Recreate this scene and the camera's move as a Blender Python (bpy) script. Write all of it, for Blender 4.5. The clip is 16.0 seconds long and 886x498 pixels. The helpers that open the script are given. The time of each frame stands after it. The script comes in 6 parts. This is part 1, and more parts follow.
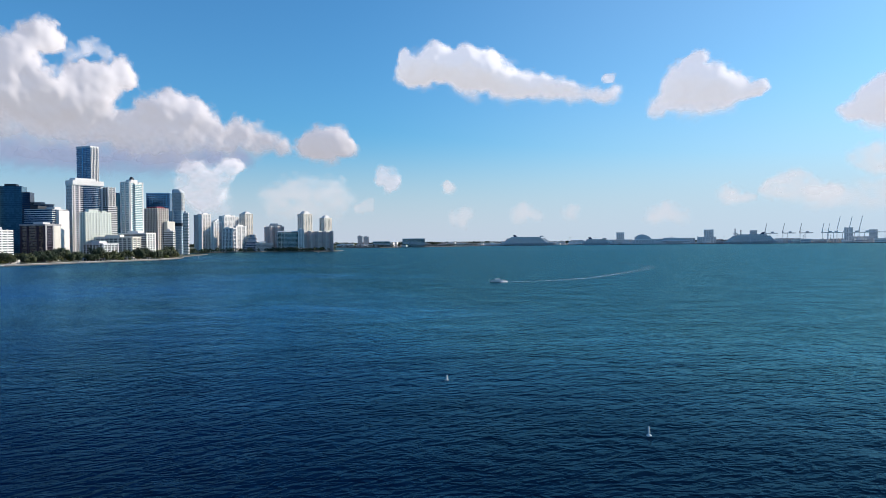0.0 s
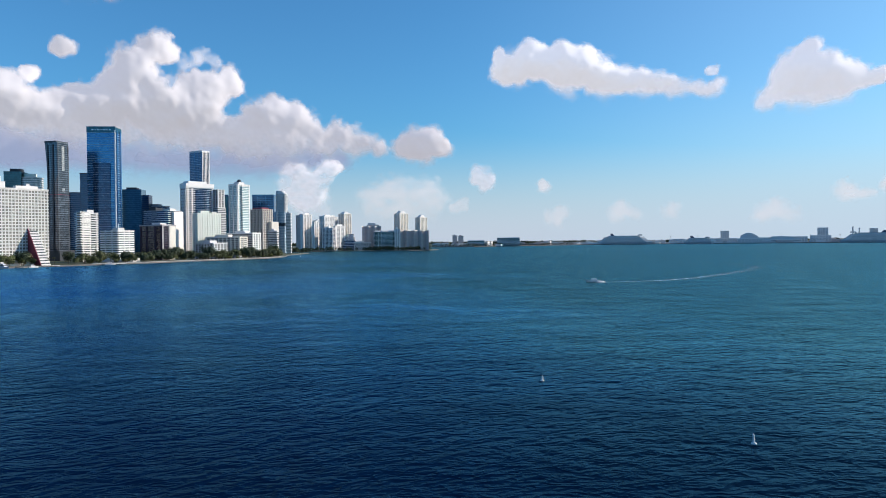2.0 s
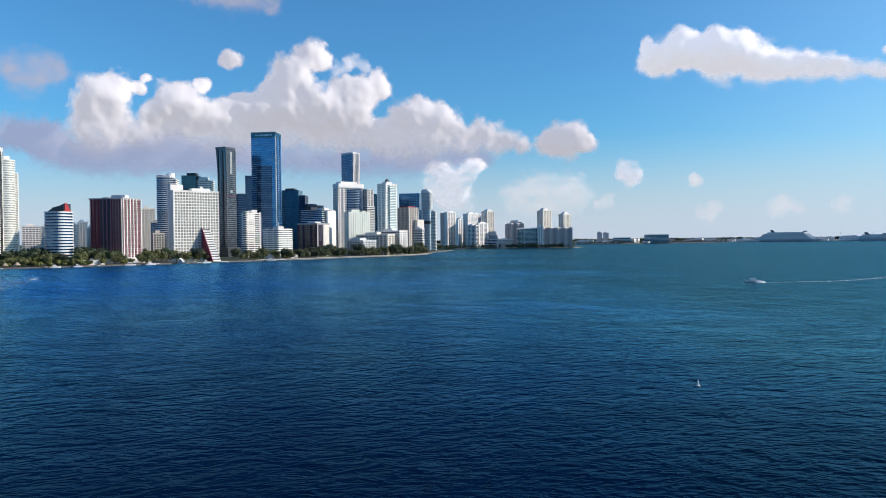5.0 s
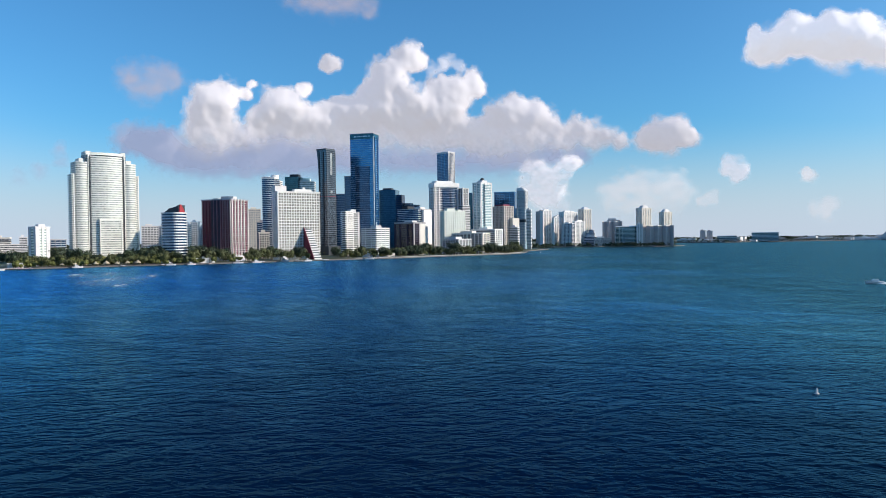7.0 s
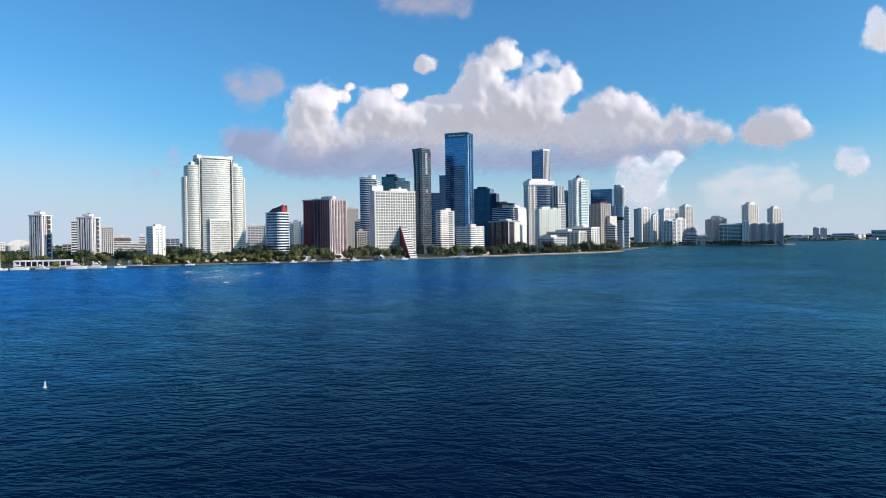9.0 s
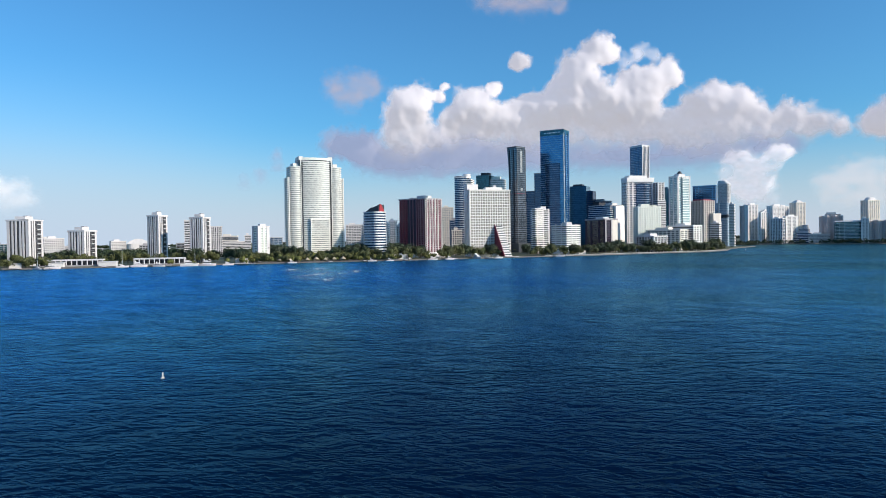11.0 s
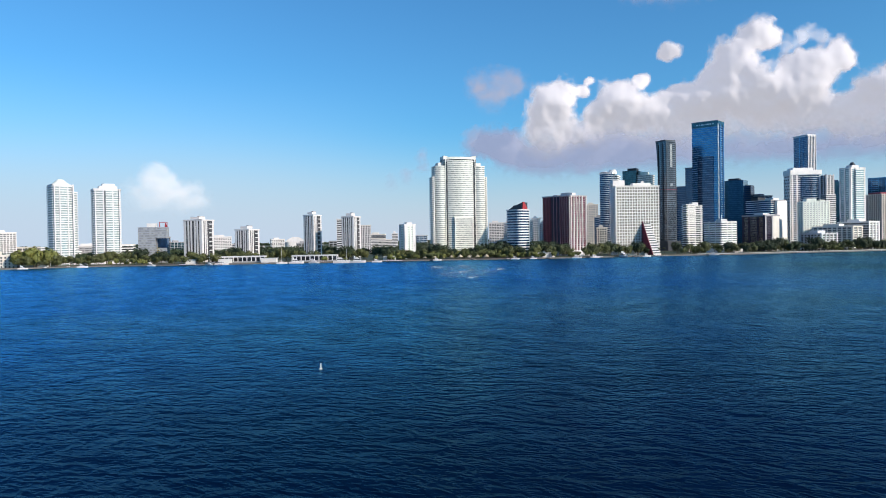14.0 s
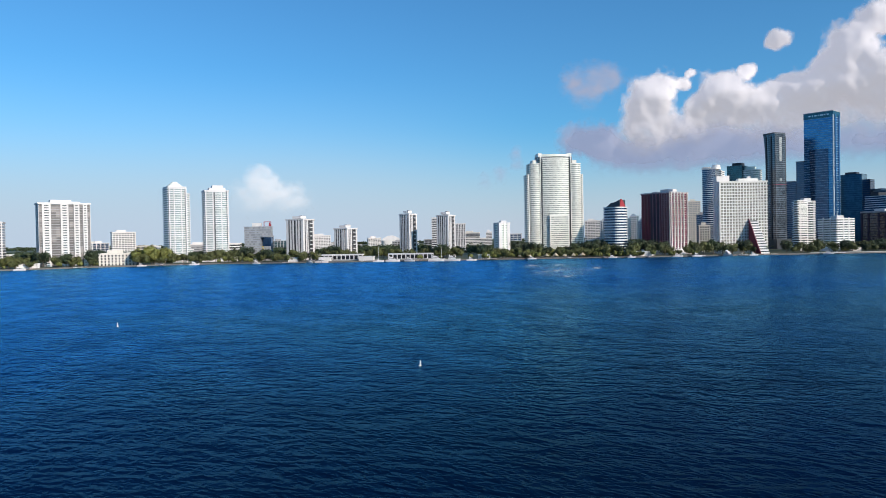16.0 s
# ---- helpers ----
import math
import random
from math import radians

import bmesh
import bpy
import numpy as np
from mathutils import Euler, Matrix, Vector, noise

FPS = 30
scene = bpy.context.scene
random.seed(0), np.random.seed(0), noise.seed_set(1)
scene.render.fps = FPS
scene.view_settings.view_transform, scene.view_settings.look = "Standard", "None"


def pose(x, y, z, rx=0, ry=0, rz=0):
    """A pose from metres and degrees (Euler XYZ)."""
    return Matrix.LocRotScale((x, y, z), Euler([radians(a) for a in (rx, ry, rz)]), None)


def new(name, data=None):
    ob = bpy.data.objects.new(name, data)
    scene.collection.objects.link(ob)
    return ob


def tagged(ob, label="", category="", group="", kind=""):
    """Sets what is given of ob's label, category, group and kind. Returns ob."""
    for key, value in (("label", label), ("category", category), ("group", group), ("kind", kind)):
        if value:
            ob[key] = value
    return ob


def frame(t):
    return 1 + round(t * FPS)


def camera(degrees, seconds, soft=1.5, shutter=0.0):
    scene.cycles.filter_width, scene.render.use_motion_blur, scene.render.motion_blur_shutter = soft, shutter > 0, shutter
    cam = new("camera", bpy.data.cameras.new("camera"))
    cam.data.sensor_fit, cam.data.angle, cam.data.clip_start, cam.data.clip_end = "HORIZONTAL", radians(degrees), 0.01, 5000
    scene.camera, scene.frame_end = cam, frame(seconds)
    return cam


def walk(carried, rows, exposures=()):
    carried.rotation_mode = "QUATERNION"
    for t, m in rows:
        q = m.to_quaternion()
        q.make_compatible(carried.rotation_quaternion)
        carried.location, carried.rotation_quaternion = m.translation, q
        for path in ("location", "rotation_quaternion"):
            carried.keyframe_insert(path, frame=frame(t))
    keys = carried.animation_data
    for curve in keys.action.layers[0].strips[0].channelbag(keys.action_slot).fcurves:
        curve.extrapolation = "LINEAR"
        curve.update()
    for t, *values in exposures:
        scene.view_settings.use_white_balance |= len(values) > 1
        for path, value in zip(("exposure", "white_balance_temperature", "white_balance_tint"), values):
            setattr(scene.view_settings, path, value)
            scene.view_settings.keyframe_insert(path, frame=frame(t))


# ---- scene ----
import itertools

# ---------- camera and walk: seconds, place, yaw, pitch, roll ----------
cam = camera(64.24, 16.0, soft=0.9)
PATH = [
    (0.0, 0.00, 0.00, 27.16, 0.003, -0.684, 0.475),
    (0.5, 0.01, -0.43, 27.26, 1.920, -0.683, 0.498),
    (1.0, -0.01, -0.80, 27.35, 3.831, -0.700, 0.513),
    (1.5, -0.05, -1.12, 27.44, 5.746, -0.696, 0.528),
    (2.0, -0.12, -1.39, 27.51, 7.665, -0.699, 0.544),
    (2.5, -0.22, -1.62, 27.58, 9.582, -0.709, 0.563),
    (3.0, -0.34, -1.81, 27.65, 11.484, -0.726, 0.566),
    (3.5, -0.48, -1.96, 27.70, 13.407, -0.754, 0.564),
    (4.0, -0.63, -2.07, 27.75, 15.335, -0.783, 0.575),
    (6.5, -1.66, -2.24, 27.93, 24.960, -0.832, 0.679),
    (7.0, -1.90, -2.22, 27.96, 26.873, -0.841, 0.705),
    (7.5, -2.14, -2.19, 27.98, 28.783, -0.842, 0.727),
    (8.0, -2.40, -2.15, 27.99, 30.688, -0.846, 0.745),
    (8.5, -2.66, -2.10, 28.00, 32.599, -0.855, 0.766),
    (9.0, -2.92, -2.05, 28.01, 34.496, -0.862, 0.793),
    (11.5, -4.21, -1.92, 28.03, 44.048, -0.863, 0.880),
    (12.0, -4.45, -1.94, 28.03, 45.967, -0.862, 0.895),
    (12.5, -4.69, -1.98, 28.03, 47.886, -0.864, 0.905),
    (13.0, -4.91, -2.04, 28.03, 49.791, -0.854, 0.914),
    (13.5, -5.13, -2.14, 28.03, 51.722, -0.853, 0.924),
    (14.0, -5.33, -2.27, 28.03, 53.644, -0.856, 0.933),
    (14.5, -5.51, -2.43, 28.03, 55.543, -0.858, 0.954),
    (15.0, -5.68, -2.63, 28.03, 57.438, -0.863, 0.978),
    (15.5, -5.83, -2.88, 28.03, 59.336, -0.858, 1.010),
    (16.0, -5.96, -3.17, 28.03, 61.237, -0.852, 1.033),
]
walk(cam, [(t, pose(x, y, z, 90 + pitch, roll, yaw)) for t, x, y, z, yaw, pitch, roll in PATH], ((0.0, 0.12), (6.0, 0.15), (14.0, 0.15), (16.0, 0.03)))

# ---------- world, sun, exposure ----------
SUN_EL, SUN_AZ = 24.0, 71.0     # degrees; azimuth clockwise from +y
sun_way = Vector((math.sin(radians(SUN_AZ)) , math.cos(radians(SUN_AZ)), 0))
sun_way = Vector((sun_way.x * math.cos(radians(SUN_EL)), sun_way.y * math.cos(radians(SUN_EL)), math.sin(radians(SUN_EL))))
sun = new("sun", bpy.data.lights.new("sun", "SUN"))
sun.data.energy, sun.data.angle, sun.data.color = 4.7, radians(0.6), (1.0, 0.875, 0.75)
sun.matrix_world = Matrix.Translation((0, 0, 400)) @ sun_way.to_track_quat("Z", "Y").to_matrix().to_4x4()

world = bpy.data.worlds.new("sky")
scene.world = world
world.use_nodes = True
wn, wl = world.node_tree.nodes, world.node_tree.links
wn.clear()
sky = wn.new("ShaderNodeTexSky")
sky.sky_type, sky.sun_disc = "NISHITA", False
sky.sun_elevation, sky.sun_rotation = radians(SUN_EL), radians(SUN_AZ)
sky.altitude, sky.air_density, sky.dust_density, sky.ozone_density = 0, 1.0, 1.2, 2.0
hue = wn.new("ShaderNodeMix")
hue.data_type, hue.blend_type = "RGBA", "MULTIPLY"
hue.inputs["Factor"].default_value, hue.inputs["B"].default_value = 1.0, (0.375, 0.85, 1.17, 1)
back = wn.new("ShaderNodeBackground")
back.inputs["Strength"].default_value = 0.131
wout = wn.new("ShaderNodeOutputWorld")
wl.new(sky.outputs[0], hue.inputs["A"])
# sea haze: the sky pales towards the horizon
coord, split, rise, pale = wn.new("ShaderNodeTexCoord"), wn.new("ShaderNodeSeparateXYZ"), wn.new("ShaderNodeMapRange"), wn.new("ShaderNodeMix")
rise.interpolation_type = "SMOOTHERSTEP"
rise.inputs["From Min"].default_value, rise.inputs["From Max"].default_value = -0.02, 0.175
rise.inputs["To Min"].default_value, rise.inputs["To Max"].default_value = 0.85, 0.0
pale.data_type = "RGBA"
# and glares more towards the sun
side, glare, warm = wn.new("ShaderNodeVectorMath"), wn.new("ShaderNodeMapRange"), wn.new("ShaderNodeMix")
side.operation, side.inputs[1].default_value = "DOT_PRODUCT", (math.sin(radians(SUN_AZ)), math.cos(radians(SUN_AZ)), 0)
glare.inputs["From Min"].default_value, glare.inputs["From Max"].default_value = 0.15, 0.98
glare.interpolation_type = "SMOOTHSTEP"
warm.data_type = "RGBA"
warm.inputs["A"].default_value, warm.inputs["B"].default_value = (4.25, 4.75, 5.7, 1), (4.1, 4.85, 5.7, 1)
lift, veil = wn.new("ShaderNodeMath"), wn.new("ShaderNodeMath")
lift.operation, lift.inputs[1].default_value = "MULTIPLY", 0.24
veil.operation = "MAXIMUM"
wl.new(coord.outputs["Generated"], side.inputs[0])
wl.new(side.outputs["Value"], glare.inputs["Value"])
wl.new(glare.outputs[0], warm.inputs["Factor"])
wl.new(warm.outputs["Result"], pale.inputs["B"])
wl.new(glare.outputs[0], lift.inputs[0])
wl.new(lift.outputs[0], veil.inputs[0])
wl.new(rise.outputs[0], veil.inputs[1])
wl.new(coord.outputs["Generated"], split.inputs[0])
wl.new(split.outputs["Z"], rise.inputs["Value"])
wl.new(veil.outputs[0], pale.inputs["Factor"])
wl.new(hue.outputs["Result"], pale.inputs["A"])
# a mauve haze bank lies over the land to the south-west and over the port
west, bank, fade, both, mauve = [wn.new(k) for k in ("ShaderNodeVectorMath", "ShaderNodeMapRange", "ShaderNodeMapRange", "ShaderNodeMath", "ShaderNodeMix")]
west.operation, west.inputs[1].default_value = "DOT_PRODUCT", (-math.sin(radians(88)), math.cos(radians(88)), 0)
bank.interpolation_type = fade.interpolation_type = "SMOOTHSTEP"
bank.inputs["From Min"].default_value, bank.inputs["From Max"].default_value, bank.inputs["To Max"].default_value = 0.80, 0.99, 0.65
fade.inputs["From Min"].default_value, fade.inputs["From Max"].default_value = 0.0, 0.24
fade.inputs["To Min"].default_value, fade.inputs["To Max"].default_value = 1.0, 0.0
both.operation, mauve.data_type = "MULTIPLY", "RGBA"
mauve.inputs["B"].default_value = (3.8, 4.7, 5.85, 1)
wl.new(coord.outputs["Generated"], west.inputs[0])
wl.new(west.outputs["Value"], bank.inputs["Value"])
wl.new(split.outputs["Z"], fade.inputs["Value"])
hazy, east = wn.new("ShaderNodeMath"), wn.new("ShaderNodeMath")
hazy.operation, east.operation, east.inputs[1].default_value = "MAXIMUM", "MULTIPLY", 0.85
wl.new(glare.outputs[0], east.inputs[0])
wl.new(bank.outputs[0], hazy.inputs[0])
wl.new(east.outputs[0], hazy.inputs[1])
wl.new(hazy.outputs[0], both.inputs[0])
wl.new(fade.outputs[0], both.inputs[1])
wl.new(both.outputs[0], mauve.inputs["Factor"])
wl.new(pale.outputs["Result"], mauve.inputs["A"])
wl.new(mauve.outputs["Result"], back.inputs["Color"])
wl.new(back.outputs[0], wout.inputs["Surface"])


# ---------- materials ----------
def node_mat(name):
    m = bpy.data.materials.new(name)
    m.use_nodes = True
    n, l = m.node_tree.nodes, m.node_tree.links
    return m, n, l, n["Principled BSDF"]


def paint(name, color, rough=0.75, metal=0.0, stain=0.12, scale=0.12, grain=1.5, bump=0.05, streak=0.5):
    """A matt surface with broad stains, fine grain and rain streaks."""
    m, n, l, p = node_mat(name)
    tc = n.new("ShaderNodeTexCoord")
    big, fine = n.new("ShaderNodeTexNoise"), n.new("ShaderNodeTexNoise")
    mp = n.new("ShaderNodeMapping")
    mp.inputs["Scale"].default_value = (1, 1, streak)
    l.new(tc.outputs["Object"], mp.inputs["Vector"])
    for node, sc in ((big, scale), (fine, grain)):
        node.inputs["Scale"].default_value, node.inputs["Detail"].default_value = sc, 5
        l.new(mp.outputs[0], node.inputs["Vector"])
    add = n.new("ShaderNodeMath")
    add.operation = "ADD"
    l.new(big.outputs["Fac"], add.inputs[0])
    l.new(fine.outputs["Fac"], add.inputs[1])
    info = n.new("ShaderNodeObjectInfo")
    add2 = n.new("ShaderNodeMath")
    add2.operation = "MULTIPLY_ADD"
    add2.inputs[1].default_value = 0.25
    l.new(info.outputs["Random"], add2.inputs[0])
    l.new(add.outputs[0], add2.inputs[2])
    ramp = n.new("ShaderNodeMapRange")
    ramp.inputs["From Min"].default_value, ramp.inputs["From Max"].default_value = 0.7, 1.6
    l.new(add2.outputs[0], ramp.inputs["Value"])
    mix = n.new("ShaderNodeMix")
    mix.data_type = "RGBA"
    mix.inputs["A"].default_value = (*[c * (1 - 1.6 * stain) for c in color], 1)
    mix.inputs["B"].default_value = (*[min(0.92, c * (1 + 0.6 * stain)) for c in color], 1)
    l.new(ramp.outputs[0], mix.inputs["Factor"])
    l.new(mix.outputs["Result"], p.inputs["Base Color"])
    p.inputs["Roughness"].default_value, p.inputs["Metallic"].default_value = rough, metal
    b = n.new("ShaderNodeBump")
    b.inputs["Strength"].default_value, b.inputs["Distance"].default_value = 0.6, bump
    l.new(fine.outputs["Fac"], b.inputs["Height"])
    l.new(b.outputs[0], p.inputs["Normal"])
    return m


def glazing(name, dark, light, rough=0.12, metal=0.35, cell=(2.6, 2.6, 3.2), share=0.3):
    """Window glass: panes of differing tint (blinds, curtains, reflections of rooms)."""
    m, n, l, p = node_mat(name)
    tc = n.new("ShaderNodeTexCoord")
    div = n.new("ShaderNodeVectorMath")
    div.operation, div.inputs[1].default_value = "DIVIDE", cell
    fl = n.new("ShaderNodeVectorMath")
    fl.operation = "FLOOR"
    wh = n.new("ShaderNodeTexWhiteNoise")
    wh.noise_dimensions = "3D"
    l.new(tc.outputs["Object"], div.inputs[0])
    l.new(div.outputs[0], fl.inputs[0])
    l.new(fl.outputs[0], wh.inputs["Vector"])
    big = n.new("ShaderNodeTexNoise")
    big.inputs["Scale"].default_value = 0.05
    l.new(tc.outputs["Object"], big.inputs["Vector"])
    mul = n.new("ShaderNodeMath")
    mul.operation = "POWER"
    mul.inputs[1].default_value = 1 / max(share, 0.05)
    l.new(wh.outputs["Value"], mul.inputs[0])
    ad = n.new("ShaderNodeMath")
    ad.operation = "MULTIPLY_ADD"
    ad.inputs[1].default_value = 0.5
    ad.use_clamp = True
    l.new(big.outputs["Fac"], ad.inputs[0])
    l.new(mul.outputs[0], ad.inputs[2])
    mix = n.new("ShaderNodeMix")
    mix.data_type = "RGBA"
    mix.inputs["A"].default_value, mix.inputs["B"].default_value = (*dark, 1), (*light, 1)
    l.new(ad.outputs[0], mix.inputs["Factor"])
    l.new(mix.outputs["Result"], p.inputs["Base Color"])
    p.inputs["Roughness"].default_value, p.inputs["Metallic"].default_value = rough, metal
    p.inputs["Specular IOR Level"].default_value = 0.8
    return m


def leaf_mat(name, a, b):
    m, n, l, p = node_mat(name)
    geo, info, tc = n.new("ShaderNodeNewGeometry"), n.new("ShaderNodeObjectInfo"), n.new("ShaderNodeTexCoord")
    no = n.new("ShaderNodeTexNoise")
    no.inputs["Scale"].default_value = 0.5
    l.new(tc.outputs["Object"], no.inputs["Vector"])
    s1, s2 = n.new("ShaderNodeMath"), n.new("ShaderNodeMath")
    s1.operation, s2.operation = "MULTIPLY_ADD", "MULTIPLY_ADD"
    s1.inputs[1].default_value, s2.inputs[1].default_value = 0.45, 0.45
    l.new(geo.outputs["Random Per Island"], s1.inputs[0])
    l.new(no.outputs["Fac"], s1.inputs[2])
    l.new(info.outputs["Random"], s2.inputs[0])
    l.new(s1.outputs[0], s2.inputs[2])
    rg = n.new("ShaderNodeMapRange")
    rg.inputs["From Min"].default_value, rg.inputs["From Max"].default_value = 0.4, 1.3
    l.new(s2.outputs[0], rg.inputs["Value"])
    mix = n.new("ShaderNodeMix")
    mix.data_type = "RGBA"
    mix.inputs["A"].default_value, mix.inputs["B"].default_value = (*a, 1), (*b, 1)
    l.new(rg.outputs[0], mix.inputs["Factor"])
    l.new(mix.outputs["Result"], p.inputs["Base Color"])
    p.inputs["Roughness"].default_value = 0.65
    return m


WHITE = paint("white_stucco", (0.69, 0.655, 0.64))
BRIGHT = paint("bright_white_paint", (0.66, 0.635, 0.64), stain=0.14)
CREAM = paint("cream_stucco", (0.68, 0.63, 0.57))
IVORY = paint("ivory_white_stucco", (0.76, 0.745, 0.70))
# pale paints; on the far cluster and port their lightness stands in for haze
CHALK = paint("chalk_white_stucco", (0.83, 0.795, 0.77), stain=0.1)
PALECREAM = paint("pale_cream_stucco", (0.76, 0.70, 0.62))
PALEROSE = paint("pale_rose_stucco", (0.62, 0.51, 0.48))
PALEGREY = paint("pale_grey_panel", (0.60, 0.60, 0.61))
SLATE = paint("slate_blue_panel", (0.13, 0.15, 0.19), rough=0.5)
WARMWHITE = paint("warm_white_stucco", (0.80, 0.765, 0.735))
TAN = paint("tan_stucco", (0.56, 0.49, 0.45))
ROSE = paint("dusky_rose_panel", (0.36, 0.19, 0.22), stain=0.2)
SILVER = paint("silver_grey_metal_panel", (0.43, 0.43, 0.47), rough=0.4, metal=0.3)
PALEGREEN = paint("pale_green_white_stucco", (0.79, 0.81, 0.73))
GREY = paint("grey_concrete", (0.36, 0.35, 0.365), stain=0.2)
DARKGREY = paint("dark_grey_cladding", (0.10, 0.10, 0.11), stain=0.2)
CHARCOAL = paint("charcoal_metal_panel", (0.035, 0.042, 0.055), rough=0.45, metal=0.3)
REDWALL = paint("dark_red_panel", (0.21, 0.022, 0.05), stain=0.25)
REDBRIGHT = paint("bright_red_paint", (0.32, 0.025, 0.035))
PURPLE = paint("deep_brown_purple_panel", (0.035, 0.022, 0.045), rough=0.8)
YELLOW = paint("yellow_paint", (0.55, 0.42, 0.04))
SEAWALL = paint("pale_concrete_seawall", (0.17, 0.16, 0.15), stain=0.3, scale=0.3)
STEEL = paint("painted_white_steel", (0.62, 0.63, 0.64), rough=0.5)
DARKSTEEL = paint("dark_painted_steel", (0.10, 0.11, 0.13), rough=0.5)
NAVY = paint("navy_hull_paint", (0.03, 0.05, 0.10), rough=0.4)
BARK = paint("grey_brown_bark", (0.16, 0.12, 0.09), scale=1.0, grain=6, stain=0.3)
THATCH = paint("beige_thatch", (0.46, 0.38, 0.26), stain=0.25, scale=0.4)
G_DARK = glazing("dark_window_glass", (0.012, 0.014, 0.018), (0.12, 0.12, 0.125), metal=0.1)
G_BLUE = glazing("blue_curtain_glass", (0.03, 0.155, 0.33), (0.055, 0.25, 0.47), rough=0.16, metal=0.75, cell=(3, 3, 3.4), share=0.6)
G_NAVY = glazing("navy_curtain_glass", (0.014, 0.042, 0.105), (0.032, 0.10, 0.20), rough=0.07, metal=0.6, cell=(3, 3, 3.4), share=0.6)
G_TEAL = glazing("teal_curtain_glass", (0.012, 0.055, 0.08), (0.04, 0.15, 0.20), rough=0.08, metal=0.65, share=0.6)
G_BLACK = glazing("black_tinted_glass", (0.012, 0.016, 0.02), (0.05, 0.06, 0.07), rough=0.1, metal=0.4)
G_PALE = glazing("pale_green_glass", (0.15, 0.20, 0.205), (0.42, 0.48, 0.48), rough=0.2, metal=0.2, share=0.6)
G_PLUM = glazing("plum_tinted_glass", (0.010, 0.007, 0.013), (0.035, 0.026, 0.042), rough=0.15, metal=0.08)
G_BALC = glazing("balcony_shade_glass", (0.15, 0.165, 0.155), (0.44, 0.46, 0.43), rough=0.3, metal=0.1, share=0.6)
G_DEEP = glazing("deep_teal_glass", (0.04, 0.13, 0.20), (0.08, 0.225, 0.32), rough=0.08, metal=0.6, share=0.8)
G_GREY = glazing("grey_window_glass", (0.03, 0.034, 0.042), (0.24, 0.24, 0.25), metal=0.12, share=0.42)
G_PATCH = glazing("patchy_balcony_glass", (0.02, 0.016, 0.018), (0.23, 0.20, 0.19), rough=0.5, metal=0.0, cell=(5.0, 40, 6.2), share=0.24)
G_CURTAIN = glazing("curtained_window_glass", (0.07, 0.066, 0.065), (0.36, 0.33, 0.29), rough=0.25, metal=0.03, share=0.4)
G_RED = glazing("dark_red_glass", (0.035, 0.008, 0.018), (0.15, 0.03, 0.06), rough=0.15, metal=0.1)
G_AQUA = glazing("aqua_balcony_glass", (0.17, 0.27, 0.30), (0.43, 0.54, 0.56), rough=0.2, metal=0.25, share=0.7)
G_SKY = glazing("pale_blue_glass", (0.28, 0.38, 0.46), (0.50, 0.58, 0.64), rough=0.2, metal=0.3, share=0.7)
# window glass lightened to paint in the haze over far buildings
G_HAZE = glazing("haze_paled_window_glass", (0.20, 0.205, 0.22), (0.48, 0.47, 0.47), rough=0.3, metal=0.05, share=0.6)
LEAF = leaf_mat("mixed_green_leaves", (0.028, 0.038, 0.012), (0.105, 0.112, 0.030))
LEAF_LIGHT = leaf_mat("yellowish_green_leaves", (0.10, 0.112, 0.022), (0.165, 0.17, 0.04))
LEAF_DARK = leaf_mat("dark_green_leaves", (0.010, 0.020, 0.010), (0.04, 0.06, 0.02))


